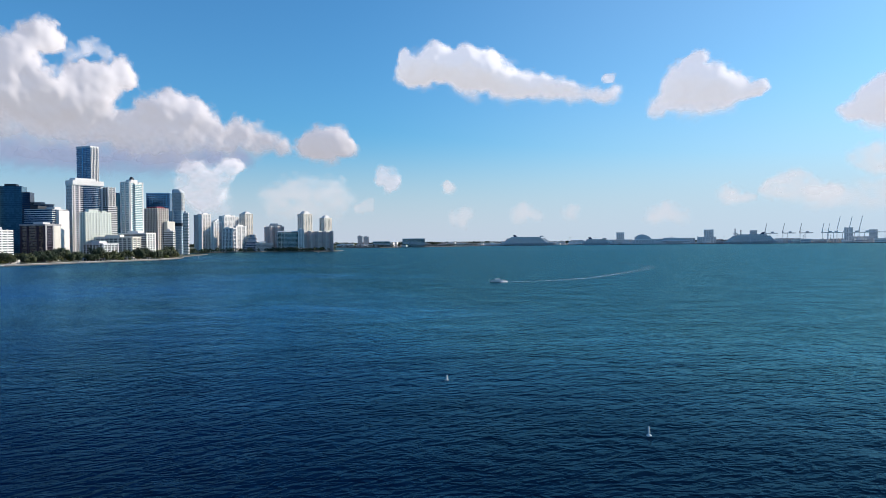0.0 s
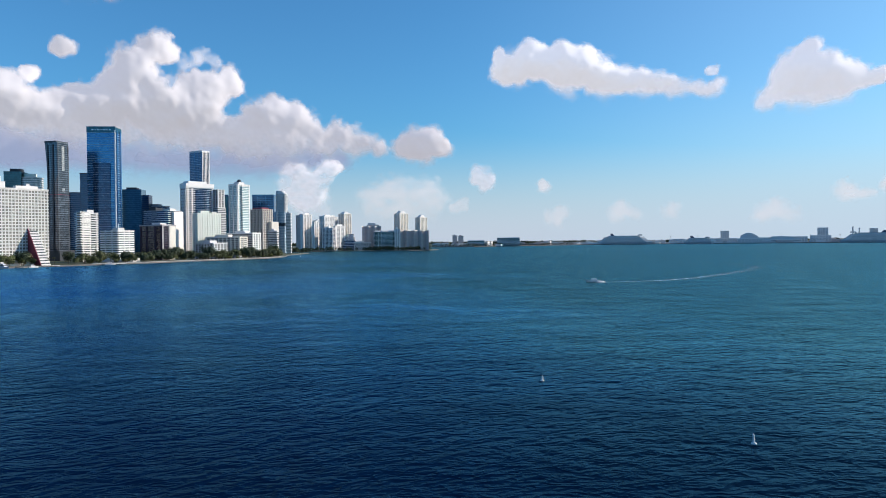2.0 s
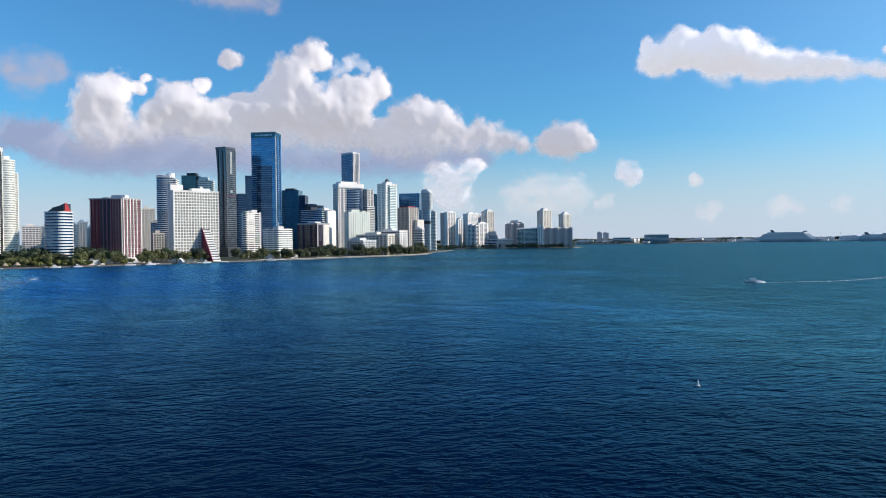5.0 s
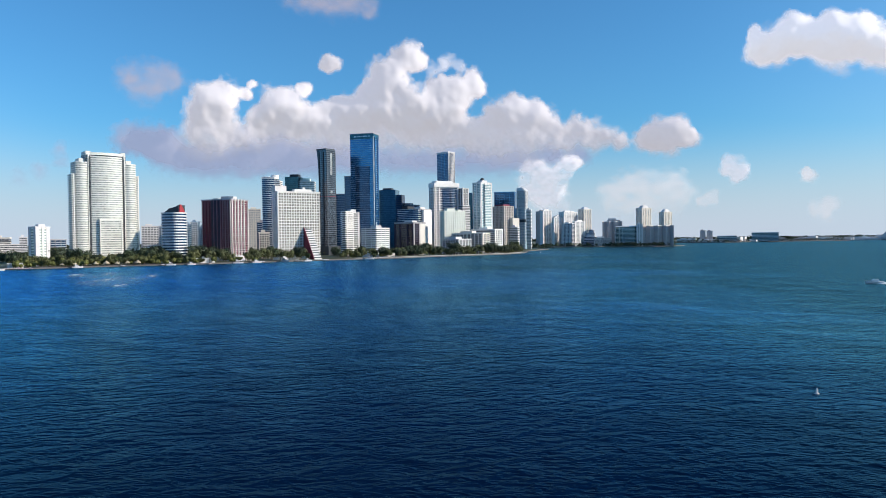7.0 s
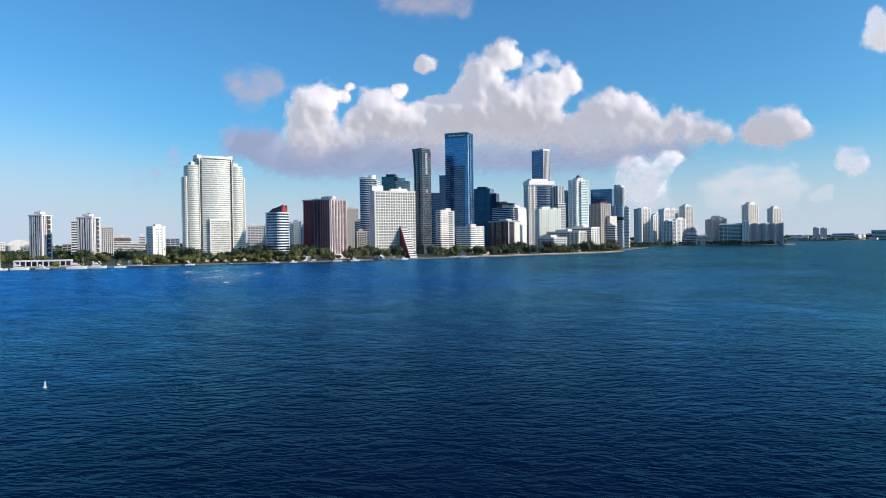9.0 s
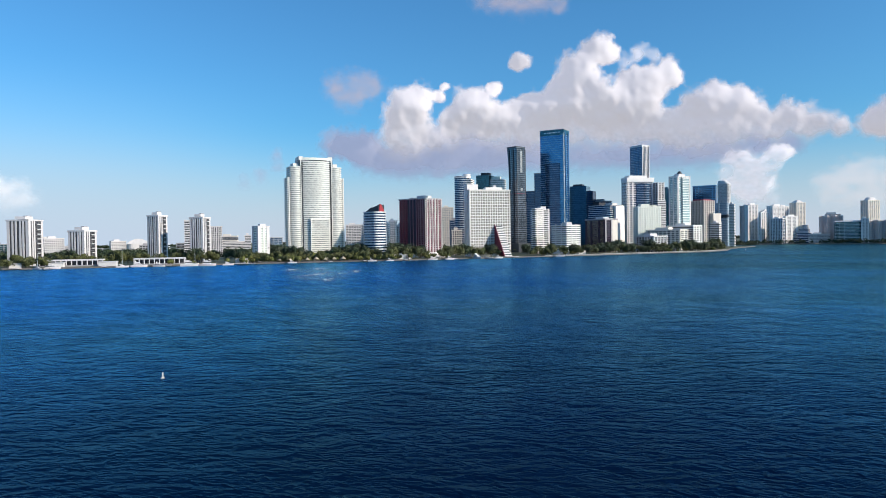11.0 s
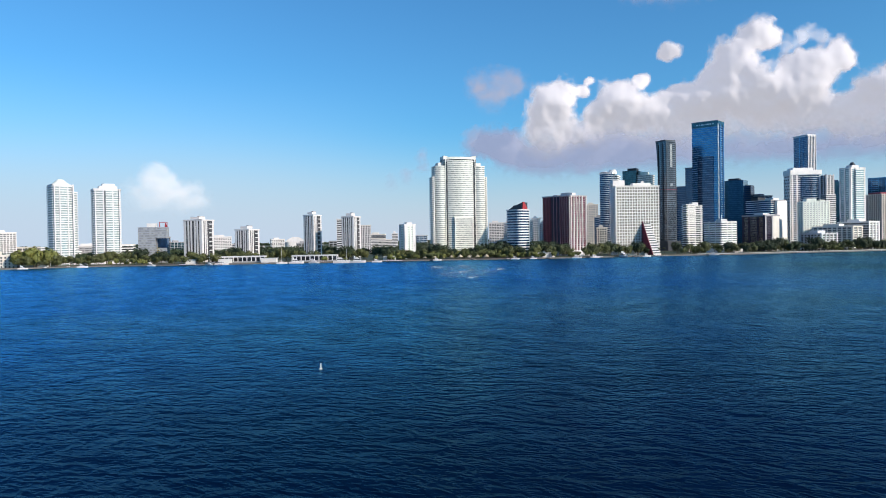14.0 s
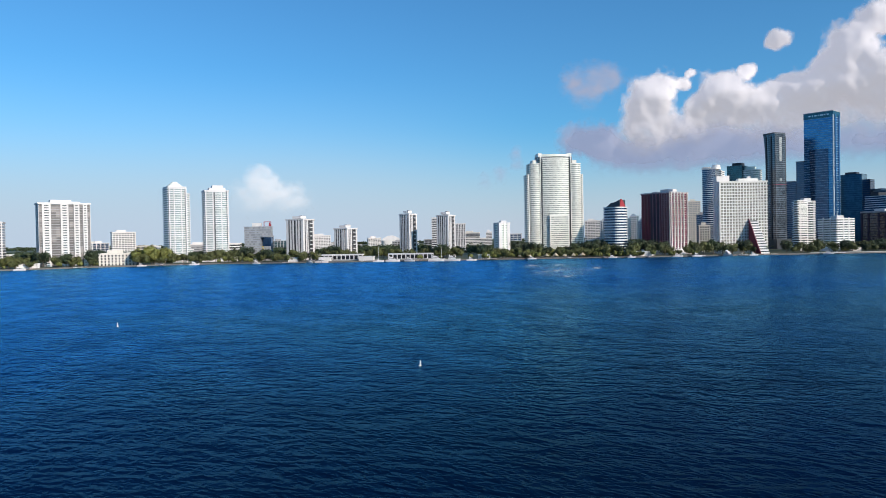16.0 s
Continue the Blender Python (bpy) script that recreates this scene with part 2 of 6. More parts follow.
def water_mat():
    m, n, l, p = node_mat("bay_water")
    tc = n.new("ShaderNodeTexCoord")
    heights = []
    # swell, wind waves, chop, ripples: (scale across, stretch along crest, metres high, turn)
    for scale, stretch, high, turn, crest in ((0.045, 0.8, 0.22, 20, False), (0.10, 0.7, 0.34, -8, True), (0.24, 0.55, 0.32, 14, True), (0.55, 0.55, 0.17, -16, True), (1.4, 0.55, 0.12, 8, False)):
        mp = n.new("ShaderNodeMapping")
        mp.vector_type = "TEXTURE"
        mp.inputs["Rotation"].default_value = (0, 0, radians(turn + 25))
        mp.inputs["Scale"].default_value = (1 / stretch, 1, 1)
        no = n.new("ShaderNodeTexNoise")
        no.inputs["Scale"].default_value, no.inputs["Detail"].default_value, no.inputs["Roughness"].default_value = scale, 1.6, 0.5
        no.inputs["Distortion"].default_value = 0.35
        l.new(tc.outputs["Object"], mp.inputs["Vector"])
        l.new(mp.outputs[0], no.inputs["Vector"])
        level = no.outputs["Fac"]
        if crest:      # sharp crests over rounded troughs
            half, fold = n.new("ShaderNodeMath"), n.new("ShaderNodeMath")
            half.operation, half.inputs[1].default_value = "SUBTRACT", 0.5
            fold.operation = "ABSOLUTE"
            l.new(level, half.inputs[0])
            l.new(half.outputs[0], fold.inputs[0])
            level = fold.outputs[0]
        mu = n.new("ShaderNodeMath")
        mu.operation, mu.inputs[1].default_value = "MULTIPLY", -high * 4 if crest else high * 2
        l.new(level, mu.inputs[0])
        heights.append(mu)
    while len(heights) > 1:
        a, b = heights.pop(), heights.pop()
        s = n.new("ShaderNodeMath")
        l.new(a.outputs[0], s.inputs[0])
        l.new(b.outputs[0], s.inputs[1])
        heights.insert(0, s)
    bump = n.new("ShaderNodeBump")
    bump.inputs["Strength"].default_value, bump.inputs["Distance"].default_value = 1.0, 1.0
    l.new(heights[0].outputs[0], bump.inputs["Height"])
    # the bay turns from blue in the west to teal in the east, with broad patches
    big = n.new("ShaderNodeTexNoise")
    big.inputs["Scale"].default_value, big.inputs["Detail"].default_value = 0.004, 3
    l.new(tc.outputs["Object"], big.inputs["Vector"])
    sep, lin = n.new("ShaderNodeSeparateXYZ"), n.new("ShaderNodeMath")
    l.new(tc.outputs["Object"], sep.inputs[0])
    lin.operation, lin.inputs[1].default_value = "MULTIPLY_ADD", 0.0011
    l.new(sep.outputs["X"], lin.inputs[0])
    l.new(big.outputs["Fac"], lin.inputs[2])
    mix = n.new("ShaderNodeMix")
    mix.data_type = "RGBA"
    mix.inputs["A"].default_value, mix.inputs["B"].default_value = (0.0005, 0.0078, 0.040, 1), (0.0007, 0.0062, 0.0098, 1)
    rg = n.new("ShaderNodeMapRange")
    rg.inputs["From Min"].default_value, rg.inputs["From Max"].default_value = 0.20, 0.72
    north = n.new("ShaderNodeMath")
    north.operation, north.inputs[1].default_value = "MULTIPLY_ADD", 0.0005
    l.new(sep.outputs["Y"], north.inputs[0])
    l.new(lin.outputs[0], north.inputs[2])
    l.new(north.outputs[0], rg.inputs["Value"])
    l.new(rg.outputs[0], mix.inputs["Factor"])
    body, gloss, fres, blend = n.new("ShaderNodeBsdfDiffuse"), n.new("ShaderNodeBsdfGlossy"), n.new("ShaderNodeFresnel"), n.new("ShaderNodeMixShader")
    l.new(mix.outputs["Result"], body.inputs["Color"])
    gloss.inputs["Roughness"].default_value = 0.27
    fres.inputs["IOR"].default_value = 1.333
    for node in (gloss, fres, body):
        l.new(bump.outputs[0], node.inputs["Normal"])
    # broken facets of a ruffled sea never mirror fully; gusts roughen it in long patches
    flat, gm, gust = n.new("ShaderNodeFresnel"), n.new("ShaderNodeMapping"), n.new("ShaderNodeTexNoise")
    flat.inputs["IOR"].default_value = 1.333
    gm.inputs["Rotation"].default_value, gm.inputs["Scale"].default_value = (0, 0, radians(55)), (0.5, 1, 1)
    gust.inputs["Scale"].default_value, gust.inputs["Detail"].default_value = 0.08, 5
    l.new(tc.outputs["Object"], gm.inputs["Vector"])
    l.new(gm.outputs[0], gust.inputs["Vector"])

    def calc(op, a, b):
        k = n.new("ShaderNodeMath")
        k.operation = op
        for i, v in enumerate((a, b)):
            if isinstance(v, (int, float)):
                k.inputs[i].default_value = v
            else:
                l.new(v, k.inputs[i])
        return k.outputs[0]

    facet = calc("ADD", calc("MINIMUM", calc("MULTIPLY", calc("POWER", fres.outputs[0], 1.4), 3.4), 1.0), 0.012)
    share = calc("MULTIPLY", calc("MULTIPLY", calc("MINIMUM", calc("POWER", flat.outputs[0], 1.03), calc("ADD", calc("MULTIPLY", rg.outputs[0], -0.47), 0.84)), facet), calc("ADD", calc("MULTIPLY", gust.outputs["Fac"], 0.85), 0.49))
    l.new(share, blend.inputs["Fac"])
    # gloss tinted by place: reflected sky and cloud colours are painted in here
    tint = n.new("ShaderNodeMix")
    tint.data_type = "RGBA"
    tint.inputs["A"].default_value, tint.inputs["B"].default_value = (0.17, 0.60, 1.0, 1), (0.41, 0.87, 0.92, 1)
    l.new(rg.outputs[0], tint.inputs["Factor"])
    l.new(tint.outputs["Result"], gloss.inputs["Color"])
    l.new(body.outputs[0], blend.inputs[1])
    l.new(gloss.outputs[0], blend.inputs[2])
    n.remove(p)
    l.new(blend.outputs[0], n["Material Output"].inputs["Surface"])
    return m


WATER = water_mat()


def foam_mat(name, cover, scale):
    m, n, l, p = node_mat(name)
    tc = n.new("ShaderNodeTexCoord")
    no = n.new("ShaderNodeTexNoise")
    no.inputs["Scale"].default_value, no.inputs["Detail"].default_value = scale, 6
    l.new(tc.outputs["Object"], no.inputs["Vector"])
    at = n.new("ShaderNodeAttribute")
    at.attribute_name = "thick"
    ad = n.new("ShaderNodeMath")
    l.new(no.outputs["Fac"], ad.inputs[0])
    l.new(at.outputs["Fac"], ad.inputs[1])
    rg = n.new("ShaderNodeMapRange")
    rg.inputs["From Min"].default_value, rg.inputs["From Max"].default_value = 1.0 - cover * 0.5, 1.75 - cover * 0.5
    l.new(ad.outputs[0], rg.inputs["Value"])
    l.new(rg.outputs[0], p.inputs["Alpha"])
    p.inputs["Base Color"].default_value, p.inputs["Roughness"].default_value = (0.60, 0.74, 0.80, 1), 0.9
    return m


# real wake foam; also the pale tower reflection painted on the shallows
WAKE_AND_REFLECTION = foam_mat("wake_foam_and_reflection", 0.5, 0.35)


def cloud_mat(name, white, glow, tint=(0.85, 0.87, 1.0)):
    m, n, l, p = node_mat(name)
    at = n.new("ShaderNodeAttribute")
    at.attribute_name = "thick"
    l.new(at.outputs["Fac"], p.inputs["Alpha"])
    p.inputs["Base Color"].default_value, p.inputs["Roughness"].default_value = (white, white * 0.965, white * 0.98, 1), 1.0
    p.inputs["Specular IOR Level"].default_value = 0.0
    # even emission stands in for sunlight scattered through the cloud
    p.inputs["Emission Color"].default_value, p.inputs["Emission Strength"].default_value = (*tint, 1), glow
    return m


CLOUD = cloud_mat("cumulus_vapour", 0.42, 0.41, (0.96, 0.91, 1.0))
CLOUD_THIN = cloud_mat("thin_cloud_vapour", 0.55, 0.54, (0.95, 0.93, 1.0))
CLOUD_MAUVE = cloud_mat("mauve_veil_vapour", 0.08, 0.46, (0.88, 0.82, 1.0))
CLOUD_FAR = cloud_mat("far_hazy_cloud_vapour", 0.30, 0.62, (0.95, 0.95, 1.0))
# darker blue copy of the vapour: the shade under the bank, put into colour
CLOUD_BASE = cloud_mat("shaded_cloud_vapour", 0.14, 0.47, (0.56, 0.66, 1.0))


# ---------- mesh helpers ----------
def part(name, bm, material, parent=None, label="", at=None, smooth=False):
    """Links a bmesh as one mesh object under a thing or a part."""
    me = bpy.data.meshes.new(name)
    if smooth:
        for f in bm.faces:
            f.smooth = True
    bm.to_mesh(me)
    bm.free()
    me.materials.append(material)
    return mesh_part(name, me, parent, label, at)


def mesh_part(name, me, parent=None, label="", at=None):
    ob = new(name, me)
    if parent:
        ob.parent = parent
    if at:
        ob.location = at
    if label:
        tagged(ob, label)
    return ob


def thing(name, label, category, x, y, z=1.5, rz=0, group="", kind=""):
    ob = new(name)
    ob.matrix_basis = pose(x, y, z, 0, 0, rz)
    return tagged(ob, label, category, group, kind)


def prism(bm, pts, z0, z1, pts_top=None):
    """A closed prism over a plan outline, counter-clockwise."""
    lo = [bm.verts.new((x, y, z0)) for x, y in pts]
    hi = [bm.verts.new((x, y, z1)) for x, y in (pts_top or pts)]
    n = len(pts)
    for i in range(n):
        j = (i + 1) % n
        bm.faces.new((lo[i], lo[j], hi[j], hi[i]))
    bm.faces.new(hi)
    bm.faces.new(lo[::-1])
    return bm


def rect(w, d, ox=0, oy=0):
    return [(ox - w / 2, oy - d / 2), (ox + w / 2, oy - d / 2), (ox + w / 2, oy + d / 2), (ox - w / 2, oy + d / 2)]


def bowed(w, d, bow, ox=0, oy=0, n=10):
    """A rectangle whose front (-y) bulges by bow."""
    front = [(ox + w * (i / n - 0.5), oy - d / 2 - bow * (1 - (2 * i / n - 1) ** 2)) for i in range(n + 1)]
    return front + [(ox + w / 2, oy + d / 2), (ox - w / 2, oy + d / 2)]


def rounded(w, d, r, ox=0, oy=0, n=4):
    pts = []
    for cx, cy, a0 in ((w / 2 - r, -d / 2 + r, -90), (w / 2 - r, d / 2 - r, 0), (-w / 2 + r, d / 2 - r, 90), (-w / 2 + r, -d / 2 + r, 180)):
        for k in range(n + 1):
            a = radians(a0 + 90 * k / n)
            pts.append((ox + cx + r * math.cos(a), oy + cy + r * math.sin(a)))
    return pts


def box_bm(w, d, h, ox=0, oy=0, z0=0):
    return prism(bmesh.new(), rect(w, d, ox, oy), z0, z0 + h)


def grow(pts, by):
    cx, cy = sum(p[0] for p in pts) / len(pts), sum(p[1] for p in pts) / len(pts)
    wx, wy = max(abs(p[0] - cx) for p in pts), max(abs(p[1] - cy) for p in pts)
    return [(cx + (x - cx) * (wx + by) / wx, cy + (y - cy) * (wy + by) / wy) for x, y in pts]


# ---------- towers ----------
def volume(root, pts, z0, z1, floors, glass, slab, over=0.7, th=1.0, names=("window_wall", "floor_slab")):
    """One block of a building: a glazed core and a slab or balcony band at each floor."""
    part(names[0], prism(bmesh.new(), pts, z0, z1), glass, root)
    step = (z1 - z0) / floors
    me = None
    for k in range(1, floors + 1):
        if me is None:
            ob = part(names[1], prism(bmesh.new(), grow(pts, over), -th, 0), slab, root, at=(0, 0, z0 + k * step))
            me = ob.data
        else:
            mesh_part(names[1], me, root, at=(0, 0, z0 + k * step))


def piers(root, w, d, z0, z1, mat, front=(), right=(), left=(), width=1.5, deep=1.0, ox=0, oy=0, name="pier"):
    """Upright strips on the faces; places as shares of the face, -0.5 to 0.5."""
    for k in front:
        part(name, box_bm(width, deep, z1 - z0), mat, root, at=(ox + k * w, oy - d / 2 - deep / 2 + 0.2, z0))
    for k in right:
        part(name, box_bm(deep, width, z1 - z0), mat, root, at=(ox + w / 2 + deep / 2 - 0.2, oy + k * d, z0))
    for k in left:
        part(name, box_bm(deep, width, z1 - z0), mat, root, at=(ox - w / 2 - deep / 2 + 0.2, oy + k * d, z0))


def roofs(root, z, *caps):
    """Boxes on the roof: name, x, y, width, depth, height, material."""
    for name, ox, oy, w, d, h, mat in caps:
        part(name, box_bm(w, d, h), mat, root, at=(ox, oy, z))


def spread(n, m=0.5):
    return [-m + 2 * m * i / (n - 1) for i in range(n)]


def block(name, label, x, y, rz, w, d, h, floors, glass, slab, over=0.6, th=1.1, nf=0, nr=0, pw=1.2, group="", cap=True, pier_mat=None, category="apartment tower"):
    """A plain slab block with floor bands, piers on both seen faces, a parapet and a plant room."""
    root = thing(name, label, category, x, y, 1.5, rz, group)
    h -= 1.5
    volume(root, rect(w, d), 0, h, floors, glass, slab, over, th)
    pm = pier_mat or slab
    if nf:
        piers(root, w, d, 0, h, pm, front=spread(nf, 0.5 - pw / 2 / w), width=pw, deep=over + 0.5)
    if nr:
        piers(root, w, d, 0, h, pm, right=spread(nr, 0.5 - pw / 2 / d), left=spread(nr, 0.5 - pw / 2 / d), width=pw, deep=over + 0.5)
    part("parapet", box_bm(w + 2 * over + 0.5, d + 2 * over + 0.5, 1.2), pm, root, at=(0, 0, h))
    if cap:
        roofs(root, h + 1.2, ("plant_room", -0.1 * w, 0.05 * d, 0.4 * w, 0.5 * d, 3.6, pm))
    return root


# ---------- water and land ----------
bm = bmesh.new()
ring = [bm.verts.new((7000 * math.cos(a), 7000 * math.sin(a), 0)) for a in [2 * math.pi * i / 64 for i in range(64)]]
bm.faces.new(ring)
tagged(part("water", bm, WATER), "dark blue bay water with wind ripples", "water", kind="structure")

GRASS = paint("grass_and_paving", (0.10, 0.11, 0.05), stain=0.5, scale=0.04, grain=0.6)
PORTGROUND = paint("port_concrete_yard", (0.22, 0.22, 0.22), stain=0.3, scale=0.02)


def land(name, label, shore, rest, top, mat):
    """A piece of land with an upright sea wall along its shore."""
    ob = part(name, prism(bmesh.new(), (shore + rest)[::-1], -3, top), mat)
    tagged(ob, label, "ground", kind="structure")
    bm = bmesh.new()
    for (x0, y0), (x1, y1) in zip(shore, shore[1:]):
        v = Vector((x1 - x0, y1 - y0, 0))
        s = Vector((v.y, -v.x, 0)).normalized() * 1.2
        prism(bm, [(x0 - s.x * 0.3, y0 - s.y * 0.3), (x0 + s.x, y0 + s.y), (x1 + s.x, y1 + s.y), (x1 - s.x * 0.3, y1 - s.y * 0.3)], -2, top + 0.15)
    tagged(part("sea_wall", bm, SEAWALL), "pale concrete sea wall along the shore", "wall", kind="structure")
    return ob


SHORE = [(-900, -420), (-935, -220), (-956, -60), (-962, 0), (-969, 60), (-966, 120), (-948, 183), (-894, 252), (-843, 338), (-786, 420),
         (-747, 499), (-706, 569), (-657, 633), (-608, 722), (-562, 823), (-526, 890), (-500, 975), (-468, 1050), (-446, 1115), (-446, 1190), (-468, 1270)]
COVE = [(-492, 1330), (-512, 1480), (-524, 1570), (-620, 1660), (-690, 1750), (-660, 1850), (-585, 1895), (-500, 1900), (-490, 1960), (-640, 2000), (-700, 2300), (-560, 2700)]
land("ground", "flat green and paved city ground", SHORE + COVE, [(-300, 3300), (-300, 4900), (-5000, 4900), (-5000, -420)], 1.5, GRASS)
land("island", "small built-up island behind a sea wall", [(-478, 1888), (-420, 1882), (-350, 1905), (-298, 1945), (-285, 2010)], [(-330, 2150), (-460, 2150)], 1.6, GRASS)
land("port_ground", "long flat port island with paved quays", [(-430, 2840), (-260, 2890), (-100, 3060), (180, 3330), (420, 3440), (1034, 3450), (1644, 3370), (2040, 3265), (2900, 2850), (3900, 2300)],
     [(4600, 3300), (2500, 4900), (-430, 4900)], 2.5, PORTGROUND)

bm = bmesh.new()
edge = [(-560, 827), (-526, 890), (-500, 975), (-468, 1050), (-446, 1115), (-446, 1190)]
for (x0, y0), (x1, y1) in zip(edge, edge[1:]):
    v = Vector((x1 - x0, y1 - y0, 0))
    q = Vector((v.y, -v.x, 0)).normalized()
    prism(bm, [(x0 - q.x * 3, y0 - q.y * 3), (x0 + q.x * 0.6, y0 + q.y * 0.6), (x1 + q.x * 0.6, y1 + q.y * 0.6), (x1 - q.x * 3, y1 - q.y * 3)], 1.3, 2.3)
tagged(part("promenade", bm, paint("pale_promenade_concrete", (0.5, 0.48, 0.44), stain=0.3)), "pale concrete promenade round the point", "promenade", kind="structure")

# ---------- the towers along the bay, from the south ----------
block("apartment_tower", "white slab apartment tower", -1030, -78, 86, 38, 25, 57, 17, G_GREY, WHITE, nf=6)

# broad white tower with dark balcony bays
r = thing("apartment_tower", "broad white apartment tower with dark recessed balconies", "apartment tower", -1024, 6, 1.5, 98)
volume(r, rect(57, 26), 0, 78, 25, G_PATCH, GREY, 0.5, 0.7)
for share, wide in ((-0.36, 9.6), (-0.01, 9.0), (0.23, 6.6), (0.40, 5.0)):
    piers(r, 57, 26, 0, 79, WHITE, front=(share,), width=wide, deep=1.6)
    for k in range(25):
        part("window", box_bm(wide * 0.5, 0.3, 1.2), G_GREY, r, at=(share * 57, -14.45, 0.9 + 3.12 * k))
piers(r, 57, 26, 0, 79, WHITE, left=(-0.4, 0, 0.4), right=(-0.4, 0, 0.4), width=4)
roofs(r, 78, ("parapet", 0, 0, 60, 29, 2.0, WHITE), ("plant_room", -3, 2, 24, 12, 6.0, WHITE), ("plant_room", 14, 2, 10, 10, 4.0, WHITE))

block("office_block", "distant dark blue glass office block", -1720, 81, 95, 34, 30, 31, 8, G_NAVY, WHITE, th=0.7, nf=5, category="office block")
block("apartment_slab", "distant white apartment slab", -1519, 113, 94, 42, 22, 51, 14, G_GREY, WHITE, th=1.6, nf=9, category="apartment block")
r = block("apartment_block", "low cream apartment block by the water", -998, 68, 86, 47, 15, 16, 4, G_DARK, CREAM, th=1.3, nf=12, pw=2.2, category="apartment block")

# stepped tower with a domed roof
r = thing("apartment_tower", "white balconied tower with a low domed roof", "apartment tower", -1037, 142, 1.5, 97)
volume(r, bowed(24, 24, 3), 0, 102, 34, G_PALE, BRIGHT, 1.2, 1.3)
volume(r, bowed(13, 20, 2, 11, 2), 0, 95, 31, G_PALE, BRIGHT, 1.2, 1.3)
volume(r, rect(9, 18, 17, 3), 0, 18, 6, G_PALE, BRIGHT, 1.0, 1.3)
piers(r, 24, 29, 0, 102, BRIGHT, front=(-0.46, -0.2, 0.2, 0.46), width=1.3)
roofs(r, 102, ("parapet", 0, -1, 25, 25, 2, BRIGHT))
part("roof", prism(bmesh.new(), rounded(22, 21, 8), 104, 111, rounded(6, 5, 2)), PALEGREEN, r)
r = thing("apartment_tower", "white balconied tower with a stepped penthouse", "apartment tower", -1036, 196, 1.5, 87)
volume(r, bowed(32, 24, 3), 0, 98, 33, G_PALE, BRIGHT, 1.0, 1.3)
piers(r, 32, 28, 0, 99, BRIGHT, front=(-0.46, -0.16, 0.2, 0.46), width=1.5)
# a raised dark strip paints the shade of a groove; none is cut
part("dark_recess", box_bm(1.6, 1.2, 96), G_GREY, r, at=(-3.2, -15.2, 1))
roofs(r, 98, ("parapet", 0, -1, 34, 26, 1.8, BRIGHT), ("penthouse", 2, 0, 22, 16, 5.5, BRIGHT), ("plant_room", 3, 1, 15, 12, 9.0, WHITE))
part("podium", box_bm(60, 34, 9), BRIGHT, r, at=(4, 0, 0))

G_SILVER = glazing("silver_mirror_glass", (0.22, 0.22, 0.23), (0.42, 0.41, 0.40), rough=0.3, metal=0.3, share=0.6)

# thin slab with a square hole and a red roof frame
r = thing("apartment_slab", "grey mirror-glass slab with a square sky court and red roof frame", "apartment block", -1000, 246, 1.5, 62)
volume(r, rect(22, 14, -6), 0, 48, 15, G_SILVER, SILVER, 0.3, 1.1)
volume(r, rect(14, 14, 12.1), 0, 20, 6, G_SILVER, SILVER, 0.3, 1.1)
volume(r, rect(14, 14, 12.1), 33, 48, 5, G_SILVER, SILVER, 0.3, 1.1)
part("court_wall", box_bm(14, 1.0, 13), G_NAVY, r, at=(12.1, 5, 20))
part("court_side", box_bm(1.0, 11, 13), G_NAVY, r, at=(18.4, -0.6, 20))
part("end_wall", box_bm(0.8, 11, 30), G_NAVY, r, at=(19.5, 0, 2))
for k in range(4):
    part("balcony", box_bm(3.0, 1.2, 0.9), YELLOW, r, at=(8.5, -7.6, 10.5 + 3.0 * k))
part("roof_frame", box_bm(0.8, 1.0, 6), REDBRIGHT, r, at=(9, 0, 48))
part("roof_frame", box_bm(0.8, 1.0, 6), REDBRIGHT, r, at=(18.6, 0, 48))
part("roof_frame", box_bm(10.4, 1.0, 0.8), REDBRIGHT, r, at=(13.8, 0, 54))
part("roof_frame", prism(bmesh.new(), rect(3.4, 1.0), 0, 5.5, rect(0.8, 1.0, -0.4)), REDBRIGHT, r, at=(17, 0, 48))
part("plant_room", box_bm(12, 8, 5), WHITE, r, at=(-1, 1, 48))
block("office_block", "distant grey-green glass office block", -1755, 489, 82, 32, 30, 29, 7, G_TEAL, GREY, th=0.6, nf=5, category="office block")


